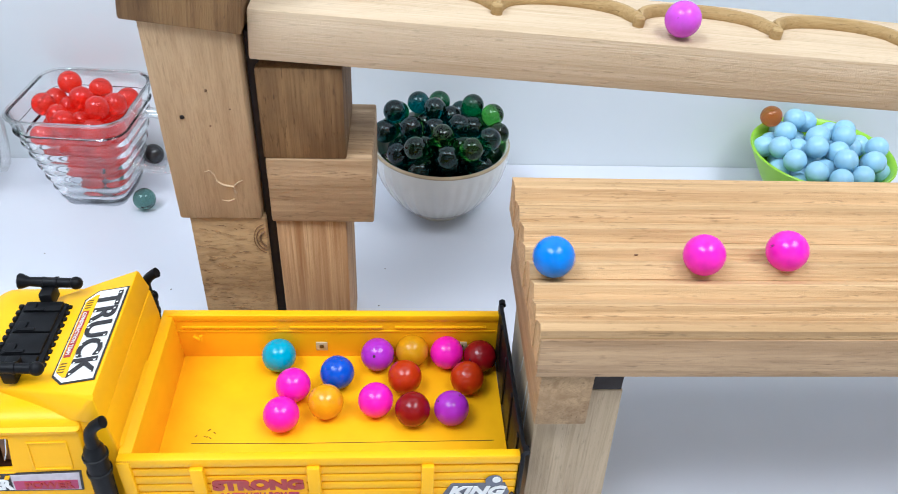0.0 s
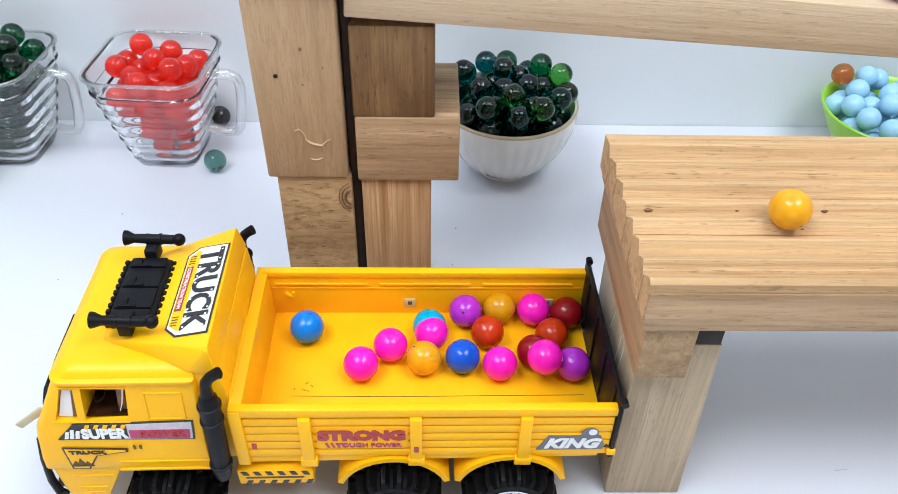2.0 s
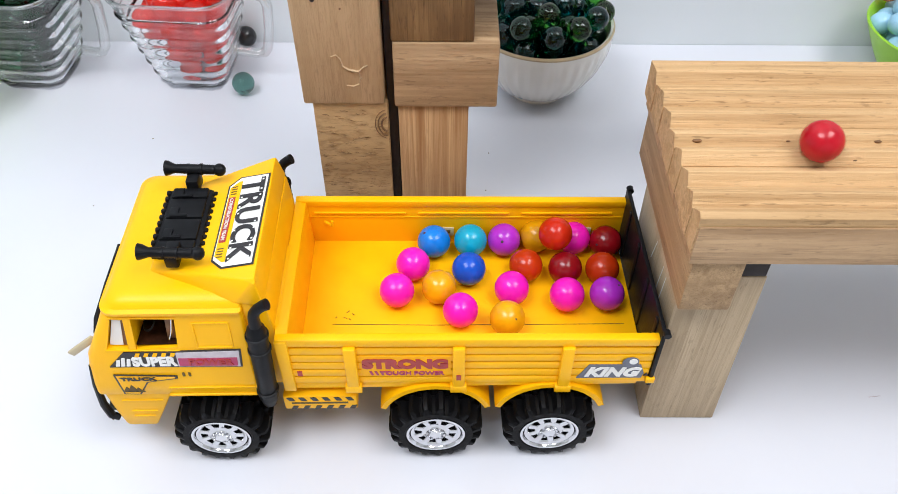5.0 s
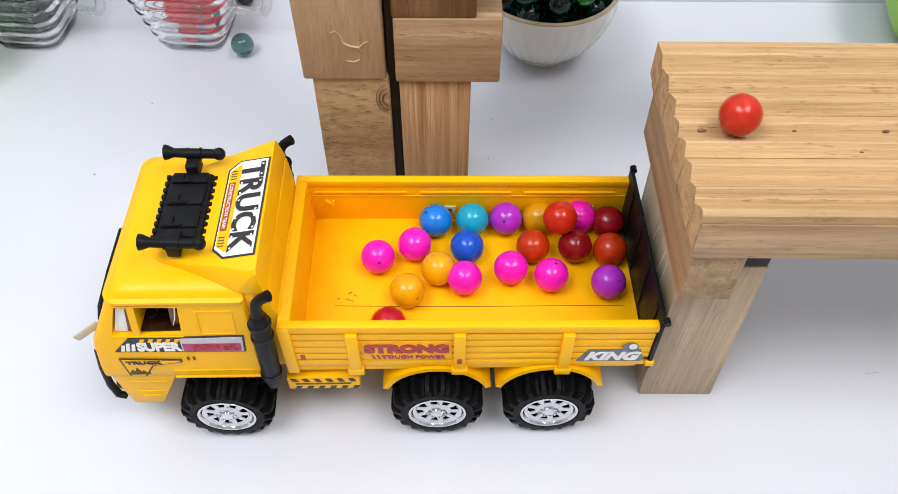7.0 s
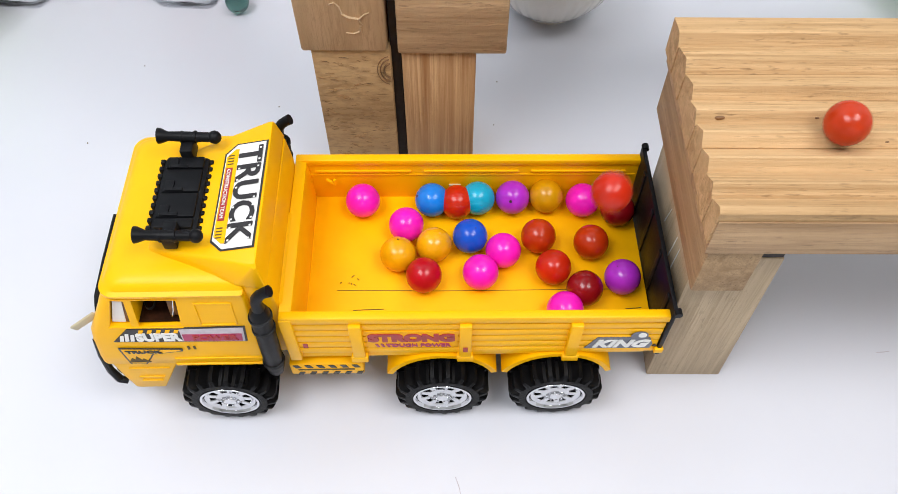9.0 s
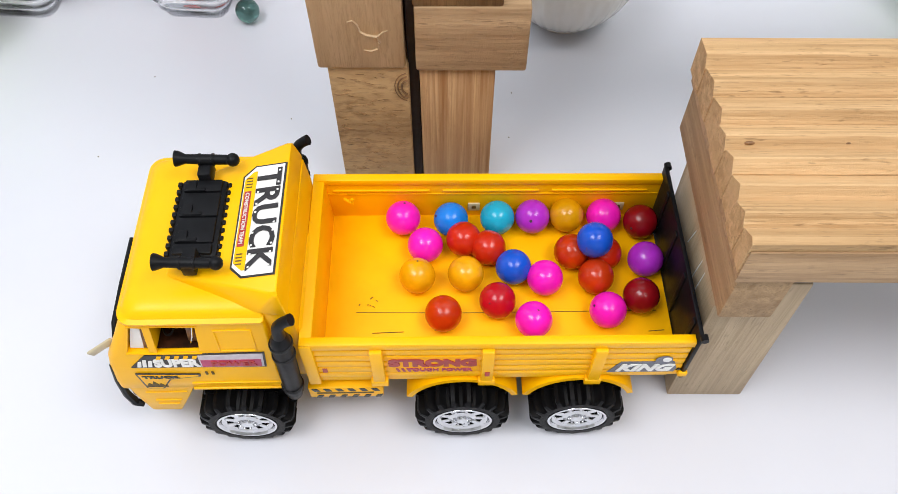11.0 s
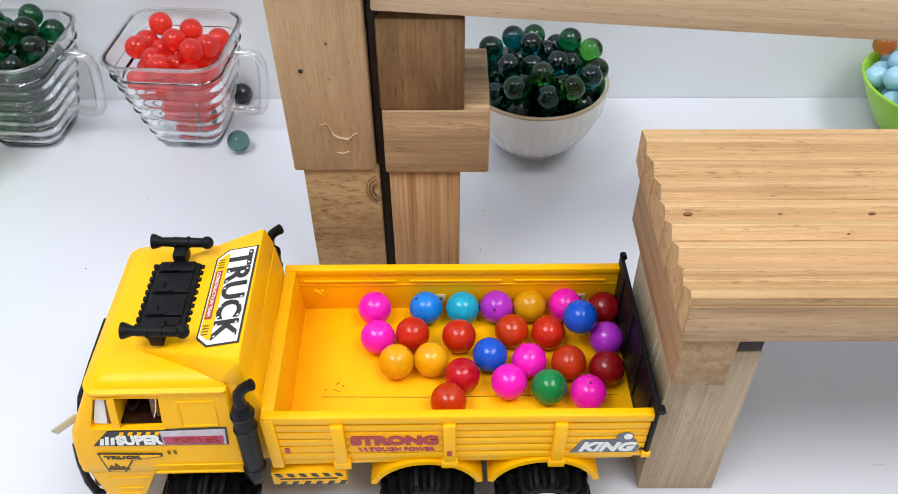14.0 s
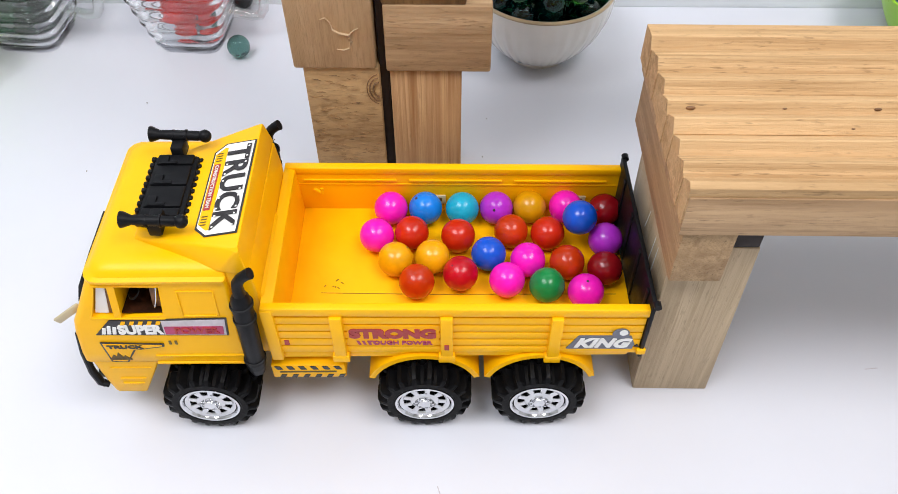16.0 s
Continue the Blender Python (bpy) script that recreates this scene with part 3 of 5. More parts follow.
        part("bracket_hole", sheared(box(x - 0.0010, x + 0.0010, far - 0.0039, far - 0.0034, 0.0590, 0.0612, 0.0002)), SCRATCH, back)
    part("hook", sheared(tube([(-0.0515, far - 0.003, 0.066), (-0.0475, far - 0.006, 0.0665), (-0.0475, far - 0.0055, 0.0690)], 0.0008, 8)), YELLOW, back)
    # front wall of the bed
    bm = prism([(-0.0640, 0.046), (-0.0575, 0.046), (-0.0590, 0.0800), (-0.0640, 0.0812)], near + 0.0026, far - 0.0026, 0.0006)
    part("bed_front", bm, YELLOW, truck)
    bm = prism([(-0.0700, 0.066), (-0.0610, 0.066), (-0.0612, 0.0790), (-0.0650, 0.0835), (-0.0700, 0.0840)], near + 0.006, 0.012, 0.0012)
    part("front_ledge", bm, YELLOW, truck)
    bm = prism([(-0.0690, 0.060), (-0.0610, 0.060), (-0.0618, 0.0800), (-0.0690, 0.0800)], 0.0125, far - 0.004, 0.0010)
    part("front_ledge", bm, YELLOW, truck)
    # tailgate
    gate = part("tailgate", sheared(box(0.0938, 0.0958, near - 0.0012, far + 0.0012, 0.0470, 0.0850, 0.0006)), BLACK, truck, "black plastic tailgate")
    for k in range(4):
        part("gate_rib", sheared(box(0.0930, 0.0940, near + 0.006 + 0.021 * k, near + 0.009 + 0.021 * k, 0.0540, 0.0835, 0.0004)), BLACK, gate)
    for y in (near - 0.0014, far + 0.0006):
        part("gate_hinge", sheared(moved(lathe([(0, -0.0014), (0.0016, -0.0014), (0.0016, 0.0014), (0, 0.0014)], 12), pose(0.0955, y, 0.0845, 90))), BLACK, gate)
        part("gate_hook", sheared(box(0.0925, 0.0965, y - 0.0006, y + 0.0012, 0.0500, 0.0535, 0.0005)), YELLOW, gate)

    # chassis, mudguards and steps
    part("chassis", box(-0.105, 0.090, -0.020, 0.022, 0.026, 0.0485, 0.001), YELLOW, truck)
    for y0, y1 in ((near - 0.0012, near + 0.016), (far - 0.016, far + 0.0012)):
        for x in (0.0012, 0.0526):
            pts_out = [(x + 0.0262 * math.cos(a), 0.0215 + 0.0262 * math.sin(a)) for a in np.linspace(0.35, math.pi - 0.35, 15)]
            pts_in = [(x + 0.0236 * math.cos(a), 0.0215 + 0.0236 * math.sin(a)) for a in np.linspace(math.pi - 0.35, 0.35, 15)]
            part("mudguard", prism(pts_out + pts_in, y0, y1), YELLOW, truck)
        part("skirt", box(-0.0600, 0.0900, y0 + 0.002, y1 - 0.002, 0.0440, 0.0490, 0.0008), YELLOW, truck)
    step = part("side_step", box(-0.0660, -0.0335, near - 0.0010, near + 0.010, 0.0305, 0.0405, 0.0008), YELLOW, truck)
    for row, z in enumerate((0.0322, 0.0386)):
        for k in range(6):
            x = -0.0632 + 0.0052 * k
            d = 0.0012 if row == 0 else -0.0012
            bm = prism([(x, z - 0.0012), (x + 0.0024, z - 0.0012), (x + 0.0024 + d, z + 0.0012), (x + d, z + 0.0012)], near - 0.0013, near - 0.0008)
            part("hazard_stripe", bm, BLACK_INK, step, "black hazard stripe")
    part("warning_text", box(-0.0625, -0.0375, near - 0.0012, near - 0.0008, 0.0349, 0.0361, 0.0001, 1), SCRATCH, step, "unreadable line of dark print")

    # cab: a shell with rounded corners that leans inwards above the waist
    waist = 0.0640

    def side_y(z):
        return -0.0414 + 0.131 * max(0.0, z - waist)

    def leaned(bm):
        for v in bm.verts:
            v.co.y += 0.131 * max(0.0, v.co.z - waist)
        return bm

    def plan_ring(z, xf, xr, yn, rf, rr):
        """A rounded rectangle at one height, wider at the front corners."""
        yf, pts = 0.004 - yn, []
        for cx, cy, r, a0 in ((xr - rr, yf - rr, rr, 0), (xf + rf, yf - rf, rf, 90), (xf + rf, yn + rf, rf, 180), (xr - rr, yn + rr, rr, 270)):
            pts += [(cx + r * math.cos(radians(a0 + 15 * k)), cy + r * math.sin(radians(a0 + 15 * k)), z) for k in range(7)]
        return pts

    def loft(rows):
        bm = bmesh.new()
        rings = [[bm.verts.new(p) for p in row] for row in rows]
        for a, b in zip(rings, rings[1:]):
            for k in range(len(a)):
                j = (k + 1) % len(a)
                bm.faces.new((a[k], a[j], b[j], b[k]))
        bm.faces.new(rings[0][::-1])
        bm.faces.new(rings[-1])
        bmesh.ops.recalc_face_normals(bm, faces=bm.faces)
        return bm

    shell = [(0.0446, -0.1440, -0.0413), (0.0456, -0.1446, -0.0419), (0.0520, -0.1443, -0.0418), (waist, -0.1425, -0.0414), (0.0705, -0.1412, side_y(0.0705)), (0.0745, -0.1390, side_y(0.0745)),
             (0.0920, -0.1318, side_y(0.0920)), (0.0945, -0.1308, side_y(0.0945)), (0.0950, -0.1314, -0.0386), (0.0964, -0.1312, -0.0387), (0.0970, -0.1300, -0.0368),
             (0.0984, -0.1290, -0.0360), (0.0998, -0.1276, -0.0344), (0.1007, -0.1255, -0.0318), (0.1011, -0.1225, -0.0280)]
    bm = loft([plan_ring(z, xf - (0.0012 if z < 0.0900 else 0.0), -0.0748, yn, 0.0036 if z < 0.0940 else 0.0065, 0.0014) for z, xf, yn in shell])
    bm = carved(bm, [prism([(-0.1193, 0.0921), (-0.1020, 0.0916), (-0.1036, 0.0762), (-0.1207, 0.0749)], -0.052, -0.0250),
                     prism([(-0.1273, 0.0920), (-0.1223, 0.0916), (-0.1238, 0.0748), (-0.1325, 0.0755)], -0.052, -0.0300)])
    cab = part("cab", bm, YELLOW, truck, "smooth yellow plastic cab")
    # dark slab and floor close the pocket, painting the cab's shaded depth
    part("cabin_shade_slab", box(-0.1215, -0.1012, -0.0262, -0.0252, 0.0745, 0.0925), DARK, cab, "dark slab standing in for the shaded inside of the cab")
    part("cabin_shade_floor", box(-0.1205, -0.1038, -0.0385, -0.0262, 0.0764, 0.0769), DARK, cab)
    part("cab_seat", prism([(-0.1085, 0.0769), (-0.1045, 0.0769), (-0.1040, 0.0900), (-0.1068, 0.0900)], -0.0360, -0.0265, 0.0006), SEAT, cab, "brown seat back")
    part("steering_wheel", moved(lathe([(0.0030, -0.0003), (0.0036, 0), (0.0030, 0.0003), (0.0025, 0)], 20), pose(-0.1150, -0.0330, 0.0835, 20, -35, 0)), BLACK, cab)
    # added bright bar in place of a glint inside the cab
    part("window_glint", tube([(-0.1075, -0.0372, 0.0765), (-0.1052, -0.0368, 0.0830), (-0.1036, -0.0362, 0.0905)], 0.0004, 6), CHROME, cab, "thin chromed bar standing in for a glint in the window")
    # white plate paints the bright reflection in the quarter window
    part("quarter_glare_plate", leaned(prism([(-0.1316, 0.0760), (-0.1262, 0.0756), (-0.1240, 0.0905), (-0.1270, 0.0914)], -0.0395, -0.0385)), WHITE, cab, "white plate standing in for the brightness seen in the quarter window")
    part("dashboard", leaned(prism([(-0.1262, 0.0756), (-0.1240, 0.0752), (-0.1227, 0.0905), (-0.1240, 0.0905)], -0.0392, -0.0382)), SEAT, cab)
    for pts in ([(-0.1282, 0.0926), (-0.1012, 0.0922), (-0.1012, 0.0928), (-0.1282, 0.0932)], [(-0.1333, 0.0744), (-0.1030, 0.0740), (-0.1030, 0.0746), (-0.1333, 0.0750)]):
        part("window_moulding", leaned(prism(pts, -0.0418, -0.0404, 0.0002, 1)), YELLOW, cab)
    for x0, x1, z0, z1 in ((-0.0955, -0.0808, 0.0893, 0.0900), (-0.0955, -0.0815, 0.0757, 0.0764), (-0.0958, -0.0951, 0.0757, 0.0900), (-0.0814, -0.0807, 0.0757, 0.0900)):
        part("door_moulding", leaned(box(x0, x1, -0.0419, -0.0405, z0, z1, 0.0002)), YELLOW, cab)
    part("sill_line", box(-0.1130, -0.0752, -0.0424, -0.0410, 0.0500, 0.0506, 0.0002), YELLOW, cab)
    part("arch_lip", box(-0.1138, -0.0752, -0.0426, -0.0390, 0.0440, 0.0456, 0.0005), YELLOW, cab)
    skirt = [(0.0188, -0.1392, -0.1262, -0.0405), (0.0200, -0.1402, -0.1254, -0.0412), (0.0300, -0.1416, -0.1205, -0.0413), (0.0445, -0.1430, -0.1136, -0.0413)]
    bumper = part("bumper", loft([plan_ring(z, xf - 0.0008, xr, yn, 0.0036, 0.0010) for z, xf, xr, yn in skirt]), YELLOW, cab, "yellow front corner below the cab")
    for z, x0, x1 in ((0.0270, -0.1340, -0.1245), (0.0310, -0.1340, -0.1225), (0.0395, -0.1360, -0.1180)):
        part("bumper_rib", box(x0, x1, -0.0418, -0.0408, z, z + 0.0008, 0.0002), YELLOW, bumper)

    # roof spoiler: a wedge that widens and rises to the rear
    near_edge = [(-0.1125, -0.0196, 0.1020), (-0.0676, -0.0345, 0.1110), (-0.1140, -0.0206, 0.0995), (-0.0770, -0.0362, 0.0992), (-0.0652, -0.0372, 0.0980)]
    bm = bmesh.new()
    for x, y, z in near_edge:
        bm.verts.new((x, y, z))
        bm.verts.new((x - 0.0008, 0.0042 - y, z))
    bmesh.ops.convex_hull(bm, input=bm.verts[:])
    bmesh.ops.dissolve_limit(bm, angle_limit=0.02, verts=bm.verts[:], edges=bm.edges[:])
    bmesh.ops.bevel(bm, geom=bm.edges[:], offset=0.0009, segments=2, profile=0.5, affect="EDGES")
    spoiler = part("roof_spoiler", bm, YELLOW, truck, "yellow wedge spoiler on the cab roof")
    part("cab_back", prism([(-0.0752, 0.0430), (-0.0640, 0.0430), (-0.0640, 0.0850), (-0.0655, 0.0985), (-0.0752, 0.0995)], near + 0.0045, far - 0.0045, 0.001), YELLOW, truck)
    # sticker lying in the spoiler's sloping top
    ex = Vector((0.0449, 0, 0.0090)).normalized()
    ey = Vector((0, 1, 0))
    ez = ex.cross(ey).normalized()
    centre = Vector((-0.0780, 0.0004, 0.1020 + (0.1125 - 0.0780) * 0.0090 / 0.0449 + 0.0003))
    lie = Matrix(((-ey.x, ex.x, ez.x, centre.x), (-ey.y, ex.y, ez.y, centre.y), (-ey.z, ex.z, ez.z, centre.z), (0, 0, 0, 1)))

    def plate(x0, x1, y0, y1, z0, mat, label="", cut=0.0):
        one = bmesh.new()
        pts = [(x0 + cut, y0), (x1 - cut, y0), (x1, y0 + cut), (x1, y1), (x0, y1), (x0, y0 + cut)] if cut else [(x0, y0), (x1, y0), (x1, y1), (x0, y1)]
        lo = [one.verts.new((x, y, z0)) for x, y in pts]
        hi = [one.verts.new((x, y, z0 + 0.00015)) for x, y in pts]
        one.faces.new(lo[::-1])
        one.faces.new(hi)
        for i in range(len(lo)):
            j = (i + 1) % len(lo)
            one.faces.new((lo[i], lo[j], hi[j], hi[i]))
        return part("roof_sticker", moved(one, lie), mat, spoiler, label)

    plate(-0.0270, 0.0266, -0.0092, 0.0092, 0.0, BLACK_INK, "black sticker border", 0.0048)
    plate(-0.0262, 0.0258, -0.0084, 0.0084, 0.0002, WHITE, "white sticker field", 0.0045)
    plate(-0.0238, 0.0234, -0.0080, -0.0030, 0.0004, YELLOW, "yellow sticker field", 0.0036)
    plate(-0.0140, 0.0125, -0.0074, -0.0046, 0.0006, RED_INK, "red strip on the sticker")
    bm = letters("TRUCK", 0.0142, Matrix.Identity(4), bold=0.0003)
    xs, ys = [v.co.x for v in bm.verts], [v.co.y for v in bm.verts]
    fit = Matrix.Diagonal((0.0482 / (max(xs) - min(xs)), 0.0104 / (max(ys) - min(ys)), 1, 1)) @ Matrix.Translation((-(max(xs) + min(xs)) / 2, -(max(ys) + min(ys)) / 2, 0))
    part("sticker_letters", moved(bm, lie @ pose(0, 0.0025, 0.0008) @ fit), BLACK_INK, spoiler, "bold dark lettering")
    for k, x in enumerate((-0.0196, -0.0098, 0.0, 0.0098, 0.0196)):
        for dx, dy in ((-0.0030, 0.0042), (0.0030, 0.0042), (-0.0028, -0.0040), (0.0030, -0.0040)):
            if k or dy > 0:
                part("sticker_bolt", moved(box(x + dx - 0.0004, x + dx + 0.0004, 0.0025 + dy - 0.0004, 0.0025 + dy + 0.0004, 0.0010, 0.0011), lie), WHITE, spoiler)
    part("sticker_letters", letters("CONSTRUCTION TEAM", 0.0022, lie @ pose(-0.0008, -0.0060, 0.0009), wide=1.05), WHITE, spoiler, "white lettering")
    for k in range(4):
        for s in (-1, 1):
            x = s * (0.0160 + 0.0015 * k)
            part("sticker_dash", moved(box(x - 0.0003, x + 0.0003, -0.0072, -0.0046, 0.0006, 0.0007), lie), SCRATCH, spoiler)

    # light bar on the roof, between two horns
    bar = part("light_bar", box(-0.1118, -0.0928, -0.0160, 0.0215, 0.1020, 0.1078, 0.0018, 2), BLACK, truck, "black plastic roof light bar")
    for y0, y1 in ((-0.0150, -0.0106), (-0.0098, 0.0018), (0.0026, 0.0140), (0.0148, 0.0206)):
        part("bar_pad", box(-0.1100, -0.0948, y0, y1, 0.1070, 0.1090, 0.0007), BLACK, bar)
    for y in (-0.0090, 0.0034, 0.0152):
        part("bar_clip", box(-0.1085, -0.1048, y - 0.0002, y + 0.0044, 0.1086, 0.1098, 0.0004), BLACK, bar)
        part("bar_clip", box(-0.1085, -0.1010, y - 0.0006, y + 0.0010, 0.1086, 0.1096, 0.0004), BLACK, bar)
    for k in range(10):
        y = -0.0150 + 0.0037 * k
        part("bar_tooth", box(-0.1132, -0.1112, y, y + 0.0021, 0.1022, 0.1078, 0.0005), BLACK, bar)
        part("bar_tooth", box(-0.0932, -0.0916, y, y + 0.0021, 0.1022, 0.1070, 0.0005), BLACK, bar)
    for y in (-0.0223, 0.0270):
        horn = part("horn", tube([(-0.1136, y, 0.1146), (-0.1124, y, 0.1146), (-0.1096, y, 0.1143), (-0.1040, y, 0.1140), (-0.0935, y, 0.1134), (-0.0915, y, 0.1133)], [0.0034, 0.0032, 0.0020, 0.0022, 0.0021, 0.0018], 14), BLACK, bar)
        part("horn_bell", moved(sphere(0.0028, seg=16), pose(-0.0908, y, 0.1133)), BLACK, horn)
        for x in (-0.1040, -0.0985):
            part("horn_ring", moved(lathe([(0.0020, -0.0006), (0.0026, -0.0004), (0.0026, 0.0004), (0.0020, 0.0006)], 14), pose(x, y, 0.1137, 0, 90, 0)), BLACK, horn)
        y0, y1 = (y - 0.0012, -0.0145) if y < 0 else (0.0200, y + 0.0012)
        part("horn_post", box(-0.1046, -0.0992, y0, y1, 0.1060, 0.1128, 0.0008), BLACK, bar)

    # exhaust stacks at both rear corners of the cab
    for y, dx, dz in ((near - 0.0030, 0.0012, 0.0), (far + 0.0018, 0.0, -0.0040)):
        stack = part("exhaust_pipe", tube([(-0.0722 + dx, y, 0.0405), (-0.0721 + dx, y, 0.0440), (-0.0720 + dx, y, 0.0455), (-0.0702 + dx, y, 0.0890 + dz), (-0.0700 + dx, y, 0.0925 + dz), (-0.0699 + dx, y, 0.0945 + dz)], [0.0032, 0.0038, 0.0042, 0.0042, 0.0036, 0.0024], 14), BLACK, truck, "black plastic exhaust pipe")
        part("pipe_elbow", tube([(-0.0699 + dx, y, 0.0935 + dz), (-0.0698 + dx, y, 0.0985 + dz), (-0.0692 + dx, y, 0.1015 + dz), (-0.0674 + dx, y, 0.1042 + dz), (-0.0652 + dx, y, 0.1060 + dz), (-0.0634 + dx, y, 0.1070 + dz)], [0.0026, 0.0023, 0.0023, 0.0022, 0.0022, 0.0024], 12), BLACK, stack)
        for z in (0.0500, 0.0790, 0.0880):
            part("pipe_band", moved(lathe([(0.0040, -0.0010), (0.0048, -0.0006), (0.0048, 0.0006), (0.0040, 0.0010)], 16), pose(-0.0720 + dx + (z - 0.0455) * 0.0414, y, z)), BLACK, stack)
        part("stack_bracket", box(-0.0735, -0.0702, min(y, 0) if y < 0 else y - 0.004, y + 0.004 if y < 0 else y, 0.0500, 0.0530, 0.0005), BLACK, stack)

    # front: grille guard, windscreen bar and mirror
    guard = part("grille_guard", box(-0.1470, -0.1425, near + 0.004, far - 0.004, 0.0230, 0.0290, 0.0014), BLACK, truck, "black plastic front guard")
    for y in (near + 0.0006, -0.015, 0.019, far - 0.004):
        part("guard_bar", tube([(-0.1420, y, 0.0235), (-0.1452, y, 0.0255), (-0.1462, y, 0.0348), (-0.1450, y, 0.0500), (-0.1428, y, 0.0640)], [0.0016, 0.0019, 0.0017, 0.0014, 0.0009], 8), BLACK, guard)
    part("guard_rail", tube([(-0.1454, near + 0.001, 0.0470), (-0.1454, far - 0.004, 0.0470)], 0.0015, 8), BLACK, guard)
    part("windscreen_bar", tube([(-0.1352, 0.0060, 0.0888), (-0.1360, -0.0150, 0.0868), (-0.1366, -0.0310, 0.0842), (-0.1368, -0.0350, 0.0800)], 0.0011, 8), BLACK, truck, "black bar across the windscreen")
    part("windscreen", prism([(-0.1375, 0.0765), (-0.1322, 0.0915), (-0.1330, 0.0918), (-0.1383, 0.0768)], -0.0320, 0.0360), DARK, truck, "dark windscreen")
    part("mirror", moved(box(-0.0070, 0.0070, -0.0006, 0.0006, -0.0018, 0.0018, 0.0005), pose(-0.1448, -0.0355, 0.0722, 0, -34, 12)), BEIGE, truck, "small beige mirror paddle")

    # stickers on the cab side
    y = -0.0417
    door = cab
    stripe = part("side_sticker", leaned(prism([(-0.1339, 0.0653), (-0.0790, 0.0647), (-0.0783, 0.0748), (-0.1263, 0.0738)], y - 0.0002, y + 0.0003)), BLACK_INK, door, "dark bordered side sticker")
    part("sticker_field", leaned(prism([(-0.1052, 0.0656), (-0.0797, 0.0653), (-0.0791, 0.0742), (-0.1052, 0.0735)], y - 0.0004, y - 0.0001)), SILVER, stripe, "silvery field")
    part("sticker_field", leaned(prism([(-0.1046, 0.0660), (-0.0806, 0.0658), (-0.0803, 0.0705), (-0.1046, 0.0704)], y - 0.0006, y - 0.0003)), CRIMSON_INK, stripe, "crimson field")
    for k in range(5):
        x = -0.1222 + 0.0036 * k
        part("sticker_dash", leaned(prism([(x, 0.0716), (x + 0.0018, 0.0716), (x + 0.0026, 0.0733), (x + 0.0008, 0.0733)], y - 0.0006, y - 0.0002)), YELLOW, stripe)
    part("sticker_letters", leaned(letters("SUPER", 0.0070, text_on_side(-0.1148, 0.0685, y - 0.0005), wide=0.92, bold=0.0003)), WHITE, stripe, "bold white lettering")
    for k, (x, h) in enumerate(((-0.1300, 0.0034), (-0.1278, 0.0046), (-0.1256, 0.0040))):
        part("sticker_mark", leaned(prism([(x - 0.0010, 0.0662), (x + 0.0006, 0.0662), (x + 0.0014, 0.0662 + h), (x, 0.0662 + h)], y - 0.0006, y - 0.0002)), WHITE, stripe)
    part("sticker_letters", leaned(letters("POWER", 0.0046, text_on_side(-0.0915, 0.0682, y - 0.0008), wide=1.15, bold=0.0001)), RED_INK, stripe)
    y = -0.0421
    emblem = part("side_sticker", prism([(-0.1330, 0.0462), (-0.1258, 0.0458), (-0.1205, 0.0548), (-0.1076, 0.0573), (-0.1074, 0.0592), (-0.1338, 0.0604)], y - 0.0002, y + 0.0003), BLACK_INK, door, "dark outlined emblem sticker")
    part("sticker_field", prism([(-0.1322, 0.0469), (-0.1262, 0.0466), (-0.1210, 0.0554), (-0.1084, 0.0579), (-0.1084, 0.0586), (-0.1329, 0.0597)], y - 0.0004, y - 0.0001), YELLOW, emblem)
    part("sticker_letters", letters("TRUCK", 0.0030, text_on_side(-0.1240, 0.0577, y - 0.0006), wide=1.5, bold=0.0001), BLACK_INK, emblem)
    for x, h in ((-0.1305, 0.0040), (-0.1282, 0.0056), (-0.1258, 0.0034)):
        part("emblem_peak", prism([(x - 0.0024, 0.0482), (x + 0.0024, 0.0482), (x, 0.0482 + h)], y - 0.0006, y - 0.0002), SCRATCH, emblem)
    for x in (-0.1045, -0.1020):
        part("print_mark", box(x - 0.0005, x + 0.0005, y - 0.0002, y + 0.0003, 0.0588, 0.0612, 0.0001, 1), SCRATCH, door)

    # stickers on the bed side
    y = near - 0.0004

    strong = part("bed_sticker", sheared(prism([(-0.0300, 0.0545), (0.0060, 0.0545), (0.0080, 0.0575), (0.0080, 0.0688), (-0.0300, 0.0688)], y - 0.0002, y + 0.0002)), YELLOW_IN, side)
    part("sticker_letters", sheared(letters("STRONG", 0.0080, text_on_side(-0.0112, 0.0632, y - 0.0004), wide=1.12, bold=0.0006)), RED_INK, strong, "bold red lettering")
    part("sticker_letters", sheared(letters("TOUGH POWER", 0.0036, text_on_side(-0.0085, 0.0568, y - 0.0004), wide=1.02, bold=0.0001)), CRIMSON_INK, strong)
    for k in range(4):
        x = -0.0258 + 0.0022 * k
        part("sticker_dash", sheared(prism([(x, 0.0555), (x + 0.0010, 0.0555), (x + 0.0001, 0.0582), (x - 0.0009, 0.0582)], y - 0.0005, y - 0.0002)), CRIMSON_INK, strong)
    king = part("bed_sticker", sheared(prism([(0.0622, 0.0526), (0.0905, 0.0526), (0.0912, 0.0560), (0.0890, 0.0622), (0.0668, 0.0622)], y - 0.0002, y + 0.0002)), GREY_INK, side, "grey and white sticker")
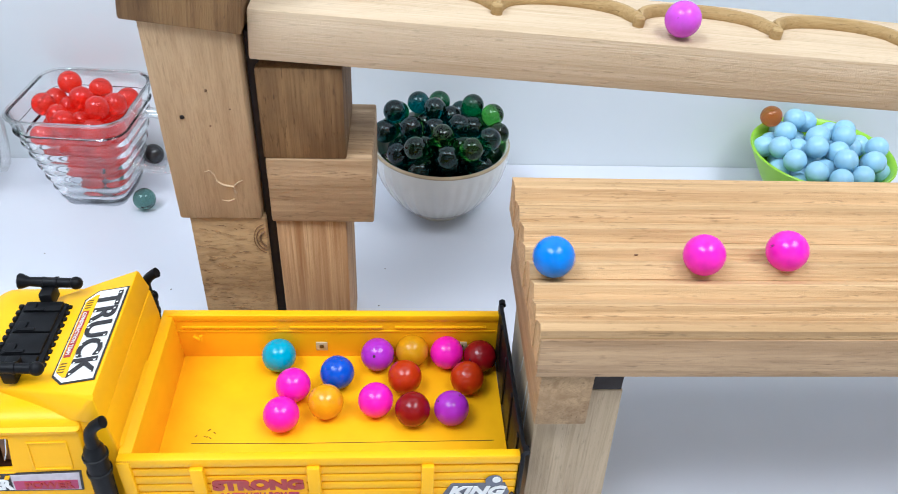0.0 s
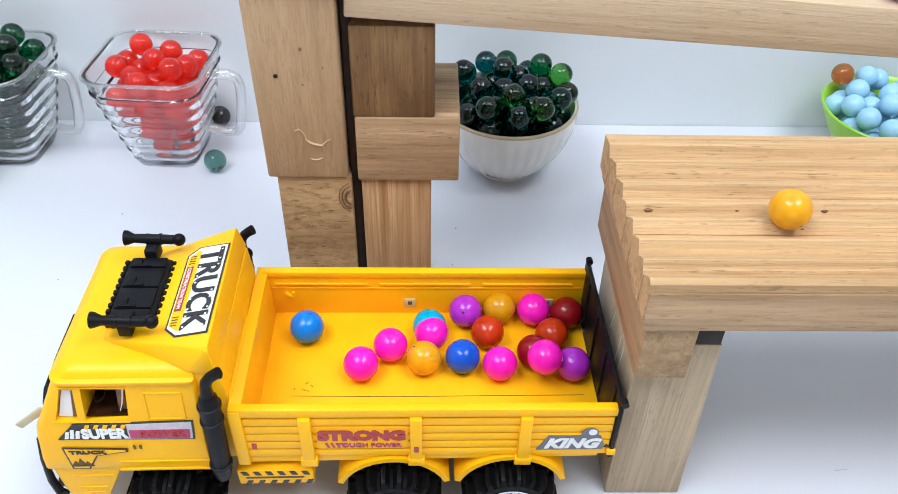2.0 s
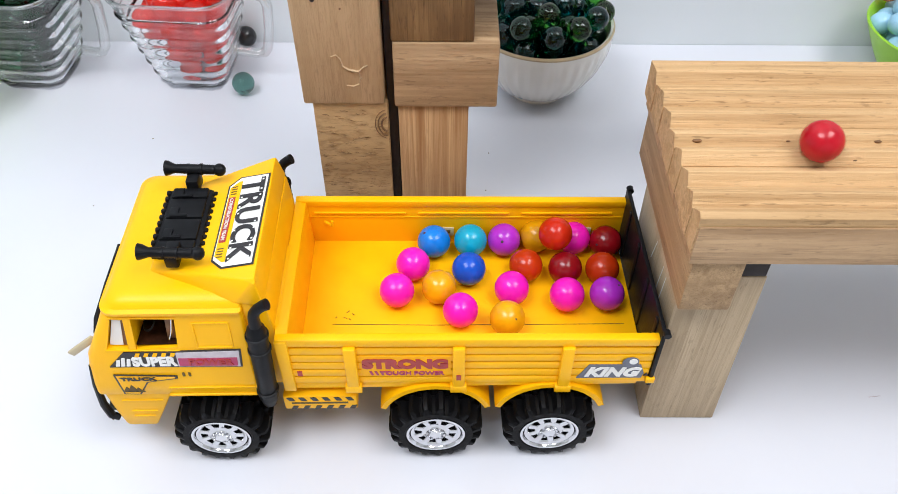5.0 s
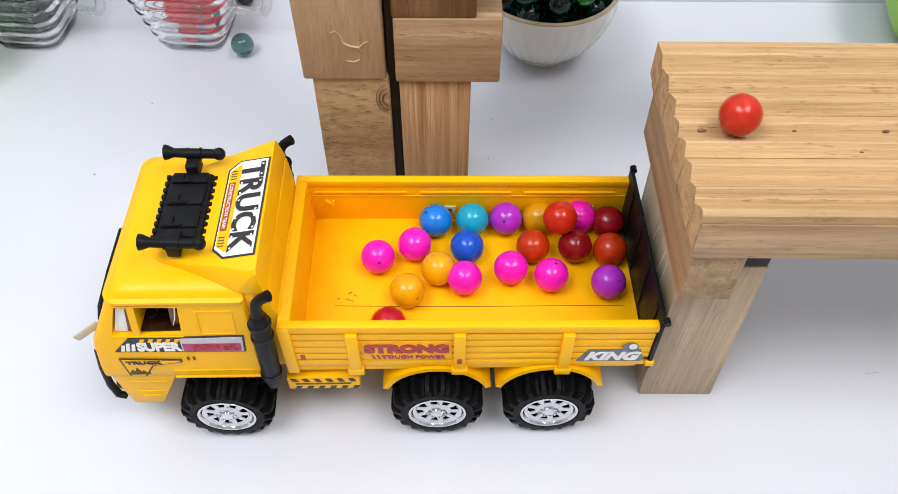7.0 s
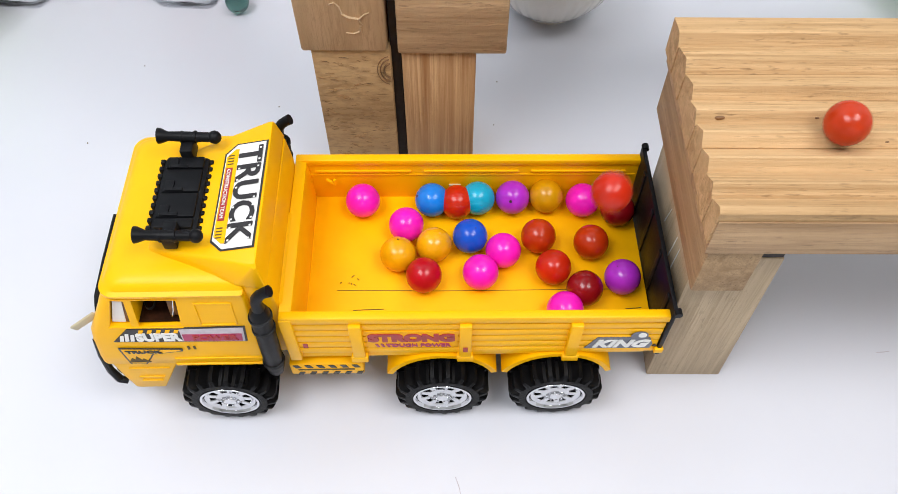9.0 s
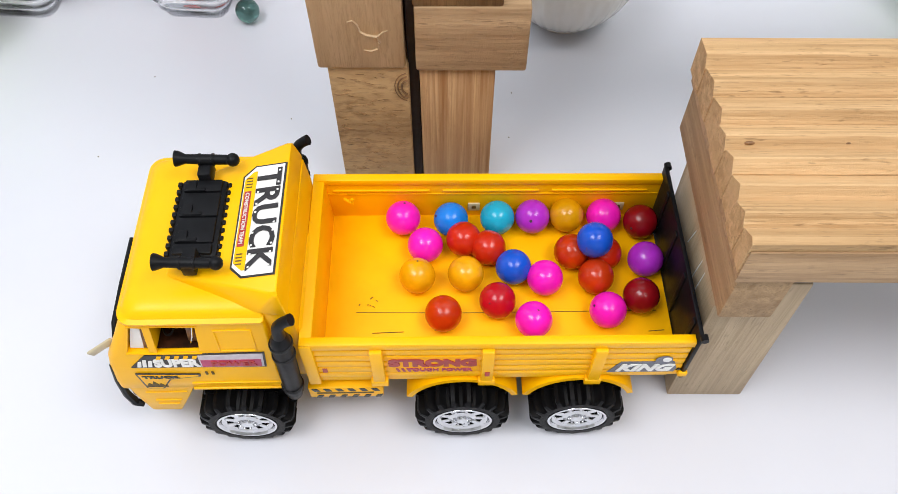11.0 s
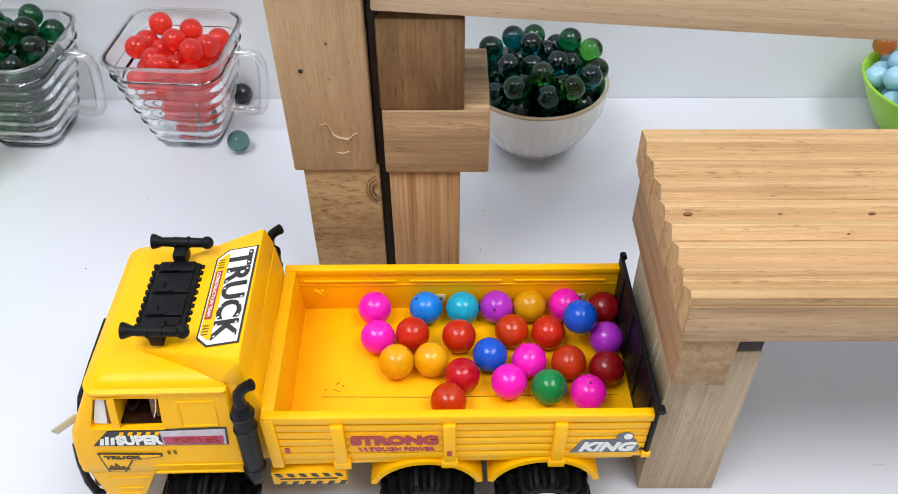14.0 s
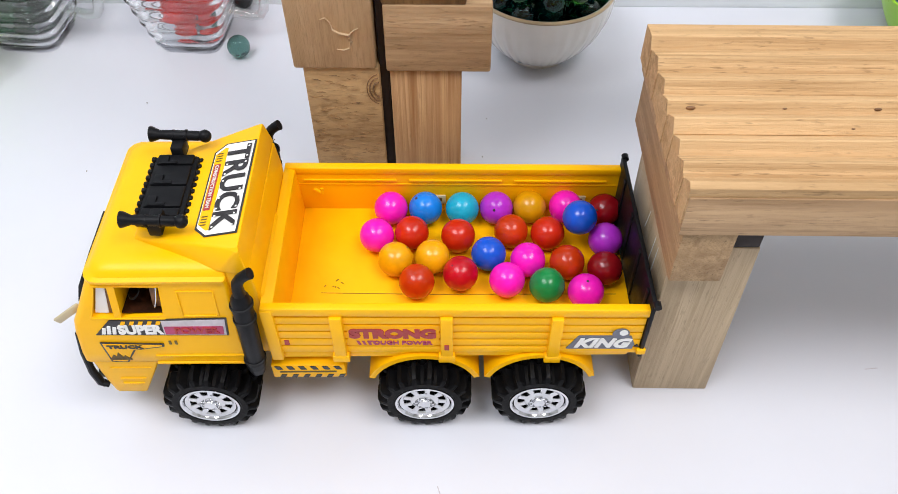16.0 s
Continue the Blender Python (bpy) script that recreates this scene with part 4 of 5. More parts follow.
    part("sticker_letters", sheared(letters("KING", 0.0084, text_on_side(0.0768, 0.0570, y - 0.0005), wide=1.12, bold=0.0004, slant=0.3)), WHITE, king, "bold white lettering")
    bm = lathe([(0, 0.0003), (0.0036, 0.0003), (0.0036, 0)], 20)
    part("sticker_emblem", sheared(moved(bm, pose(0.0842, y - 0.0003, 0.0642, 90))), GREY_INK, king, "round grey emblem")
    part("sticker_emblem", sheared(moved(lathe([(0, 0.0003), (0.0018, 0.0003), (0.0018, 0)], 16), pose(0.0852, y - 0.0006, 0.0652, 90))), WHITE, king)
    part("sticker_mark", sheared(prism([(0.0912, 0.0545), (0.0934, 0.0545), (0.0923, 0.0562)], y - 0.0005, y)), BLACK_INK, king)

    # wheels
    for x in (-0.0950, 0.0012, 0.0526):
        build_wheel((x, near + 0.0005, 0.0212), truck)
        build_wheel((x, far - 0.0005, 0.0212), truck, True)
    for x in (-0.0950, 0.0012, 0.0526):
        part("axle", tube([(x, near + 0.006, 0.0212), (x, far - 0.006, 0.0212)], 0.0022, 8), BLACK, truck)
    return truck


build_truck()


# ---- glass mugs, bowls and marbles along the wall ----
def ring_square(half, corner, n=8):
    """Points of a square with rounded corners."""
    pts = []
    for q in range(4):
        cx, cy = ((1, 1), (-1, 1), (-1, -1), (1, -1))[q]
        for k in range(n):
            a = math.pi / 2 * (q + k / (n - 1))
            pts.append((cx * (half - corner) + corner * math.cos(a), cy * (half - corner) + corner * math.sin(a)))
    return pts


def mug_half(z):
    return 0.0215 + 0.0180 * (z / 0.0755) ** 0.9


def build_mug(x, y, rz, label):
    mug = thing("glass_mug", label, "mug", (x, y, 0), rz, "glass mugs by the wall")
    bm = bmesh.new()
    rings = []
    H = 0.0755
    outer = [(mug_half(z) + 0.0012 * (0.5 - 0.5 * math.cos(2 * math.pi * z / 0.0098)) * (1 if 0.006 < z < 0.064 else 0), z) for z in np.linspace(0, H, 72)]
    inner = [(mug_half(z) - 0.0024, z) for z in np.linspace(H, 0.006, 12)]
    for h, z in [(0.0165, 0.0)] + outer + [(mug_half(H) - 0.0010, H + 0.0006)] + inner:
        rings.append([bm.verts.new((px, py, z)) for px, py in ring_square(h, h * 0.42)])
    for a, b in zip(rings, rings[1:]):
        for k in range(len(a)):
            j = (k + 1) % len(a)
            bm.faces.new((a[k], a[j], b[j], b[k]))
    bm.faces.new(rings[0][::-1])
    bm.faces.new(rings[-1])
    cup = part("cup", bm, CLEAR, mug, "clear ribbed glass")
    h = mug_half(H)
    lip = [(px, py, H) for px, py in ring_square(h, h * 0.42)]
    part("lip", tube(lip + lip[:2], 0.0013, 8), LIP, cup, "bright rounded glass lip")
    cup.visible_shadow = False
    path = [(0.0350, 0, 0.0630), (0.0420, 0, 0.0655), (0.0500, 0, 0.0655), (0.0555, 0, 0.0630), (0.0575, 0, 0.0570), (0.0560, 0, 0.0400), (0.0530, 0, 0.0245), (0.0500, 0, 0.0200), (0.0440, 0, 0.0190), (0.0270, 0, 0.0215)]
    part("handle", tube(path, 0.0036, 12), LIP, mug, "clear glass handle")
    return mug


build_mug(-0.1735, 0.3120, -4, "ribbed clear glass mug full of red marbles")
build_mug(-0.2890, 0.3120, -4, "ribbed clear glass mug full of green marbles")


def marble_mesh(name, mat, r=0.0079, seg=24):
    return mesh(name, sphere(r, seg=seg), mat)


MESHES = {k: marble_mesh("marble", m) for k, m in (("green", MARBLE_GREEN), ("teal", MARBLE_TEAL), ("leaf", MARBLE_LEAF), ("red", MARBLE_RED), ("grey", MARBLE_GREY), ("amber", MARBLE_AMBER), ("dark", MARBLE_DARK))}
MESHES["pale"] = marble_mesh("pale_ball", PALE_BLUE)


def marble(kind, x, y, z, label, group, name="marble"):
    ob = new(name, MESHES[kind])
    ob.matrix_world = pose(x, y, z, 40 * x * 1000 % 360, 0, 70 * y * 1000 % 360)
    return tagged(ob, label, "marble" if name == "marble" else "ball", group)


def fill(inside, x, y, z0, z1, dome, kinds, label, group, seed, name="marble", limit=160, tries=80, full=3.2, square=0.0):
    """Marbles dropped one upon another into a vessel: each settles at the lowest free place."""
    rng, r, placed, misses = random.Random(seed), 0.0080, [], 0

    def span(px, py):
        return (abs(px) ** 4 + abs(py) ** 4) ** 0.25 if square else math.hypot(px, py)

    for _ in range(limit):
        best = None
        for _ in range(tries):
            a, q = rng.uniform(0, 2 * math.pi), math.sqrt(rng.random())
            reach = inside(z1) - r * 0.5
            px, py = q * reach * math.cos(a), q * reach * math.sin(a)
            if square:
                px, py = rng.uniform(-reach, reach), rng.uniform(-reach, reach)
            z = z0 + r
            while z < z1 + dome and span(px, py) > inside(min(z, z1)) - r * (0.98 if z < z1 - 0.006 else 0.8):
                z += 0.001
            for bx, by, bz in placed:
                d2 = (px - bx) ** 2 + (py - by) ** 2
                if d2 < 4 * r * r:
                    z = max(z, bz + math.sqrt(4 * r * r - d2))
            if best is None or z < best[2]:
                best = (px, py, z)
        if best[2] > z1 + dome * (1 - (span(best[0], best[1]) / inside(z1)) ** full) + 0.004:
            misses += 1
            if misses > 110:
                break
            continue
        placed.append(best)
    c, d = math.cos(radians(square)), math.sin(radians(square))
    for k, (px, py, z) in enumerate(placed):
        px, py = c * px - d * py, d * px + c * py
        kind = rng.choice(kinds)
        marble(kind, x + px, y + py, z, label[kind], group, name)
    return placed


fill(lambda z: mug_half(z) - 0.0024, -0.1735, 0.3120, 0.006, 0.0600, 0.016, ["red"], {"red": "clear red glass marble in the mug"}, "red marbles in the mug", 3, square=-4)
fill(lambda z: mug_half(z) - 0.0024, -0.2890, 0.3120, 0.006, 0.0640, 0.018, ["green"], {"green": "bottle green glass marble in the mug"}, "green marbles in the mug", 4, square=-4)
marble("grey", -0.1376, 0.2880, 0.0079, "grey-green glass marble lying beside the mug", "loose marbles")
marble("dark", -0.1462, 0.3480, 0.0079, "black marble lying by the wall", "loose marbles")


def build_bowl(name, x, y, R, H, base, mat, label, fluted, rim_mat=None):
    def belly(s):
        return math.sin(s * math.pi / 2) ** 0.9 if fluted else s ** 0.85

    bowl = thing(name, label, "bowl", (x, y, 0))
    prof = [(0, 0.0015), (base - 0.002, 0.0015), (base - 0.001, 0.0), (base, 0.0), (base + 0.0005, 0.003)]
    for s in np.linspace(0.06, 1, 16):
        prof.append((base + (R - base) * belly(s), 0.003 + (H - 0.003) * s ** 1.25))
    prof += [(R - 0.0008, H + 0.0010), (R - 0.0024, H)]
    for s in np.linspace(0.95, 0.0, 12):
        prof.append((base + (R - base) * belly(s) - 0.0024 if s > 0.05 else 0.0, 0.0055 + (H - 0.0055) * s ** 1.25))

    def flute(k, r, z):
        return r + (0.0004 * (k % 4 - 1.5) / 1.5 * (1 if 0.006 < z < H - 0.004 else 0) if fluted else 0)

    part("bowl_body", lathe(prof, 144 if fluted else 64, None, flute), mat, bowl)
    if rim_mat:
        part("rim_line", lathe([(R + 0.0002, H - 0.0012), (R + 0.0004, H - 0.0002), (R - 0.0006, H + 0.0012), (R - 0.0012, H + 0.0006)], 64), rim_mat, bowl, "thin worn brown rim line")
    return lambda z: base + (R - base) * belly(min(1, max(0.0, (z - 0.003) / (H - 0.003))) ** 0.8) - 0.0022


inside = build_bowl("fluted_bowl", 0.0710, 0.2960, 0.0478, 0.0540, 0.0205, PORCELAIN, "white fluted porcelain bowl heaped with dark green marbles", True, RIM_GOLD)
fill(inside, 0.0710, 0.2960, 0.006, 0.0535, 0.016, ["teal", "teal", "green", "teal", "green", "teal", "leaf"], {"teal": "dark teal glass marble in the bowl", "green": "bottle green glass marble in the bowl", "leaf": "bright leaf-green glass marble in the bowl"}, "marbles in the white bowl", 7, limit=260, tries=260, full=12.0)
inside = build_bowl("lime_bowl", 0.3475, 0.3020, 0.0505, 0.0465, 0.0200, LIME, "lime green plastic bowl heaped with pale blue balls", False)
fill(inside, 0.3475, 0.3020, 0.006, 0.0440, 0.013, ["pale"], {"pale": "pale blue opaque ball in the lime bowl"}, "pale balls in the lime bowl", 9, "pale_ball", 160)
marble("amber", 0.3175, 0.3330, 0.0575, "amber glass marble on the heap of pale balls", "loose marbles")
build_bowl("lime_bowl", -0.3490, 0.2760, 0.0505, 0.0590, 0.0200, LIME, "lime green plastic bowl beside the green mug", False)

# faint scratches and crumbs on the tabletop
rng = random.Random(11)
for x0, y0, x1, y1 in ((0.0085, -0.0290, 0.0110, -0.0395), (0.218, 0.0350, 0.2245, 0.0358), (0.1445, -0.048, 0.1455, -0.0495)):
    thing("scratch", "faint grey scratch on the white tabletop", "scratch", bm=tube([(x0, y0, 0.00005), ((x0 + x1) / 2 + 0.0006, (y0 + y1) / 2, 0.00008), (x1, y1, 0.00005)], 0.00018, 6), mat=SILVER)
for x, y in ((0.0311, 0.1858), (-0.155, 0.02), (-0.21, 0.17), (0.034, 0.222), (-0.19, 0.235), (0.19, 0.262), (-0.1, 0.2)):
    thing("crumb", "tiny dark crumb on the tabletop", "crumb", (x, y, 0), bm=sphere(0.0004, seg=8, at=(0, 0, 0.0003)), mat=SCRATCH)


# ---- the rolling balls ----
R_BALL = 0.0080


def build_ball(colour, spots, seed):
    """A small glossy ball with a few moulding pits."""
    ball = thing("small_ball", colour + " glossy plastic ball", "ball", group="rolling balls", bm=sphere(R_BALL, seg=40), mat=BALLS[colour])
    rng = random.Random(seed)
    for _ in range(spots):
        d = Vector((rng.gauss(0, 1), rng.gauss(0, 1), rng.gauss(0, 1))).normalized()
        m = Matrix.Translation(d * (R_BALL - 0.00012)) @ d.to_track_quat("Z", "Y").to_matrix().to_4x4()
        r = rng.uniform(0.0003, 0.0008)
        part("pit", moved(lathe([(0, 0.00022), (r * 0.7, 0.0002), (r, 0)], 10), m), HOLE, ball, "small dark moulding pit")
    return ball


def rolled(ball, rows):
    """Keys a ball along its way, turning it as it rolls; long ways are cut into short steps."""
    turn, keys, last = Matrix.Identity(3).to_quaternion(), [], None
    for t, x, y, z in rows:
        p = Vector((x, y, z))
        if last is None:
            keys.append((t, Matrix.Translation(p)))
        else:
            t0, p0 = last
            way = p - p0
            n = min(max(1, math.ceil(way.length / 0.0105)), max(1, int((t - t0) * 15)))
            flat = Vector((way.x, way.y, 0))
            angle = min(flat.length / n / R_BALL, 1.4)
            for k in range(1, n + 1):
                if flat.length > 1e-5:
                    axis = Vector((0, 0, 1)).cross(flat.normalized())
                    turn = Matrix.Rotation(angle, 3, axis).to_quaternion() @ turn
                keys.append((t0 + (t - t0) * k / n, Matrix.Translation(p0 + way * k / n) @ turn.to_matrix().to_4x4()))
        last = (t, p)
    walk(ball, keys)


def motions():
    rolled(build_ball("cyan", 1, 1), [
        (0, -0.0121, 0.0839, 0.0607), (0.5, 0.0027, 0.0826, 0.0605), (1, 0.0142, 0.0792, 0.0602), (1.5, 0.0142, 0.0792, 0.0602), (2, 0.0173, 0.0752, 0.0602),
        (2.5, 0.0181, 0.0807, 0.0602), (3.5, 0.0181, 0.0807, 0.0602), (4, 0.0184, 0.0845, 0.0602), (16, 0.0184, 0.0845, 0.0602),
    ])
    rolled(build_ball("purple", 4, 2), [
        (0, 0.0348, 0.0854, 0.0599), (16, 0.0348, 0.0854, 0.0599),
    ])
    rolled(build_ball("dark gold", 1, 3), [
        (0, 0.0514, 0.0881, 0.0596), (2.5, 0.0514, 0.0881, 0.0596), (3, 0.0510, 0.0893, 0.0596), (4, 0.0510, 0.0893, 0.0596), (6.5, 0.0507, 0.0866, 0.0596),
        (16, 0.0507, 0.0866, 0.0596),
    ])
    rolled(build_ball("magenta", 1, 4), [
        (0, 0.0683, 0.0873, 0.0593), (4, 0.0683, 0.0873, 0.0593), (6.5, 0.0707, 0.0876, 0.0592), (7.5, 0.0707, 0.0876, 0.0592), (8, 0.0679, 0.0844, 0.0593),
        (9, 0.0679, 0.0844, 0.0593), (12, 0.0682, 0.0873, 0.0593), (16, 0.0682, 0.0873, 0.0593),
    ])
    rolled(build_ball("dark red", 1, 5), [
        (0, 0.0843, 0.0851, 0.0590), (2, 0.0843, 0.0851, 0.0590), (2.5, 0.0845, 0.0858, 0.0590), (4, 0.0845, 0.0858, 0.0590), (6.5, 0.0843, 0.0842, 0.0590),
        (8.5, 0.0843, 0.0842, 0.0590), (9, 0.0838, 0.0794, 0.0590), (11.5, 0.0851, 0.0839, 0.0590), (12.5, 0.0851, 0.0839, 0.0590), (14.5, 0.0867, 0.0857, 0.0589),
        (16, 0.0867, 0.0857, 0.0589),
    ])
    rolled(build_ball("orange-red", 1, 6), [
        (0, 0.0480, 0.0712, 0.0596), (0.5, 0.0480, 0.0712, 0.0596), (1, 0.0440, 0.0697, 0.0597), (1.5, 0.0440, 0.0697, 0.0597), (2, 0.0449, 0.0716, 0.0597),
        (3.5, 0.0449, 0.0716, 0.0597), (4, 0.0430, 0.0693, 0.0597), (6.5, 0.0470, 0.0684, 0.0597), (7.5, 0.0470, 0.0684, 0.0597), (8, 0.0421, 0.0683, 0.0597),
        (8.5, 0.0421, 0.0683, 0.0597), (9, 0.0458, 0.0634, 0.0597), (11.5, 0.0516, 0.0686, 0.0596), (12, 0.0413, 0.0706, 0.0598), (16, 0.0413, 0.0706, 0.0598),
    ])
    rolled(build_ball("orange-red", 1, 7), [
        (0, 0.0774, 0.0710, 0.0591), (0.5, 0.0774, 0.0710, 0.0591), (1, 0.0804, 0.0699, 0.0590), (1.5, 0.0804, 0.0699, 0.0590), (2, 0.0757, 0.0707, 0.0591),
        (3.5, 0.0757, 0.0707, 0.0591), (4, 0.0770, 0.0679, 0.0591), (6.5, 0.0835, 0.0674, 0.0590), (8, 0.0835, 0.0674, 0.0590), (8.5, 0.0776, 0.0631, 0.0591),
        (9, 0.0697, 0.0606, 0.0592), (11.5, 0.0600, 0.0523, 0.0594), (12, 0.0662, 0.0523, 0.0593), (16, 0.0662, 0.0523, 0.0593),
    ])
    rolled(build_ball("blue", 2, 8), [
        (0, 0.0163, 0.0733, 0.0602), (0.5, 0.0231, 0.0714, 0.0601), (1, 0.0285, 0.0702, 0.0600), (1.5, 0.0299, 0.0614, 0.0600), (2, 0.0328, 0.0558, 0.0599),
        (2.5, 0.0328, 0.0558, 0.0599), (3, 0.0292, 0.0596, 0.0600), (3.5, 0.0284, 0.0633, 0.0600), (4, 0.0230, 0.0644, 0.0601), (6.5, 0.0158, 0.0675, 0.0602),
        (8, 0.0158, 0.0675, 0.0602), (8.5, 0.0113, 0.0661, 0.0603), (9, 0.0146, 0.0628, 0.0602), (11.5, 0.0264, 0.0568, 0.0600), (12, 0.0264, 0.0568, 0.0600),
        (12.5, 0.0306, 0.0562, 0.0600), (16, 0.0306, 0.0562, 0.0600),
    ])
    rolled(build_ball("magenta", 1, 9), [
        (0, -0.0032, 0.0651, 0.0606), (1.5, -0.0032, 0.0651, 0.0606), (2, -0.0008, 0.0623, 0.0605), (2.5, -0.0034, 0.0641, 0.0606), (3.5, -0.0034, 0.0641, 0.0606),
        (4, -0.0090, 0.0684, 0.0607), (7, -0.0090, 0.0684, 0.0607), (7.5, -0.0112, 0.0687, 0.0607), (8.5, -0.0112, 0.0687, 0.0607), (9, -0.0147, 0.0688, 0.0607),
        (11.5, -0.0147, 0.0688, 0.0607), (12, -0.0212, 0.0661, 0.0609), (16, -0.0212, 0.0661, 0.0609),
    ])
    rolled(build_ball("magenta", 1, 10), [
        (0, -0.0065, 0.0478, 0.0606), (0.5, -0.0065, 0.0478, 0.0606), (1, -0.0127, 0.0511, 0.0607), (1.5, -0.0154, 0.0556, 0.0608), (2, -0.0137, 0.0505, 0.0607),
        (2.5, -0.0137, 0.0505, 0.0607), (3, -0.0129, 0.0497, 0.0607), (3.5, -0.0129, 0.0497, 0.0607), (4, -0.0159, 0.0519, 0.0608), (6.5, -0.0159, 0.0519, 0.0608),
        (7, -0.0259, 0.0605, 0.0610), (7.5, -0.0355, 0.0682, 0.0611), (8, -0.0398, 0.0754, 0.0612), (8.5, -0.0393, 0.0825, 0.0612), (9, -0.0355, 0.0822, 0.0611),
        (11.5, -0.0237, 0.0838, 0.0609), (14.5, -0.0237, 0.0838, 0.0609), (15.5, -0.0157, 0.0837, 0.0608), (16, -0.0157, 0.0837, 0.0608),
    ])
    rolled(build_ball("gold", 2, 11), [
        (0, 0.0125, 0.0554, 0.0603), (1.5, 0.0125, 0.0554, 0.0603), (2, 0.0148, 0.0545, 0.0602), (2.5, 0.0117, 0.0552, 0.0603), (3.5, 0.0117, 0.0552, 0.0603),
        (4, 0.0072, 0.0548, 0.0604), (6.5, 0.0023, 0.0542, 0.0605), (7, 0.0023, 0.0542, 0.0605), (7.5, -0.0027, 0.0534, 0.0606), (8.5, -0.0027, 0.0534, 0.0606),
        (9, -0.0017, 0.0578, 0.0605), (11.5, 0.0039, 0.0533, 0.0604), (14.5, 0.0039, 0.0533, 0.0604), (15.5, 0.0050, 0.0539, 0.0604), (16, 0.0050, 0.0539, 0.0604),
    ])
    rolled(build_ball("magenta", 1, 12), [
        (0, 0.0349, 0.0567, 0.0599), (0.5, 0.0349, 0.0567, 0.0599), (1, 0.0389, 0.0523, 0.0598), (1.5, 0.0475, 0.0489, 0.0596), (2, 0.0498, 0.0518, 0.0596),
        (2.5, 0.0498, 0.0518, 0.0596), (3, 0.0426, 0.0509, 0.0597), (3.5, 0.0426, 0.0509, 0.0597), (4, 0.0406, 0.0520, 0.0598), (6.5, 0.0360, 0.0554, 0.0599),
        (7, 0.0360, 0.0554, 0.0599), (7.5, 0.0337, 0.0550, 0.0599), (8, 0.0295, 0.0552, 0.0600), (9, 0.0295, 0.0552, 0.0600), (11.5, 0.0429, 0.0518, 0.0597),
        (12, 0.0484, 0.0532, 0.0596), (16, 0.0484, 0.0532, 0.0596),
    ])
    rolled(build_ball("dark red", 1, 13), [
        (0, 0.0517, 0.0515, 0.0596), (0.5, 0.0517, 0.0515, 0.0596), (1, 0.0584, 0.0547, 0.0594), (1.5, 0.0650, 0.0550, 0.0593), (2.5, 0.0662, 0.0637, 0.0593),
        (3, 0.0599, 0.0610, 0.0594), (3.5, 0.0609, 0.0665, 0.0594), (4, 0.0609, 0.0665, 0.0594), (6.5, 0.0670, 0.0691, 0.0593), (7, 0.0670, 0.0691, 0.0593),
        (7.5, 0.0674, 0.0597, 0.0593), (8, 0.0681, 0.0518, 0.0593), (8.5, 0.0664, 0.0422, 0.0593), (9, 0.0647, 0.0359, 0.0593), (11.5, 0.0834, 0.0461, 0.0590),
        (12, 0.0830, 0.0492, 0.0590), (16, 0.0830, 0.0492, 0.0590),
    ])
    rolled(build_ball("purple", 4, 14), [
        (0, 0.0693, 0.0524, 0.0592), (0.5, 0.0693, 0.0524, 0.0592), (1, 0.0766, 0.0509, 0.0591), (1.5, 0.0809, 0.0505, 0.0590), (2, 0.0835, 0.0522, 0.0590),
        (4, 0.0835, 0.0522, 0.0590), (6.5, 0.0763, 0.0497, 0.0591), (7, 0.0806, 0.0483, 0.0590), (7.5, 0.0806, 0.0483, 0.0590), (8, 0.0845, 0.0439, 0.0590),
        (8.5, 0.0845, 0.0439, 0.0590), (9, 0.0820, 0.0421, 0.0590), (11.5, 0.0852, 0.0666, 0.0590), (16, 0.0852, 0.0666, 0.0590),
    ])
    rolled(build_ball("sky blue", 1, 15), [
        (0, 0.1039, 0.0452, 0.1535), (0.1, 0.0979, 0.0460, 0.1545), (0.2, 0.0955, 0.0460, 0.1535), (0.3, 0.0837, 0.0460, 0.1467), (0.45, 0.0671, 0.0460, 0.1214),
        (0.6, 0.0565, 0.0620, 0.0715), (0.7, 0.0531, 0.0622, 0.0695), (0.8, 0.0401, 0.0570, 0.0718), (0.9, 0.0255, 0.0552, 0.0720), (1, 0.0240, 0.0542, 0.0693),
        (1.1, 0.0058, 0.0450, 0.0604), (1.3, -0.0102, 0.0401, 0.0607), (1.5, -0.0235, 0.0410, 0.0609), (1.6, -0.0386, 0.0544, 0.0612), (1.8, -0.0514, 0.0624, 0.0614),
        (2, -0.0409, 0.0731, 0.0612), (2.5, -0.0144, 0.0804, 0.0608), (3, 0.0006, 0.0834, 0.0605), (8.5, 0.0006, 0.0834, 0.0605), (9, -0.0031, 0.0832, 0.0605),
        (11.5, -0.0031, 0.0832, 0.0605), (12, 0.0008, 0.0843, 0.0605), (16, 0.0008, 0.0843, 0.0605),
    ])
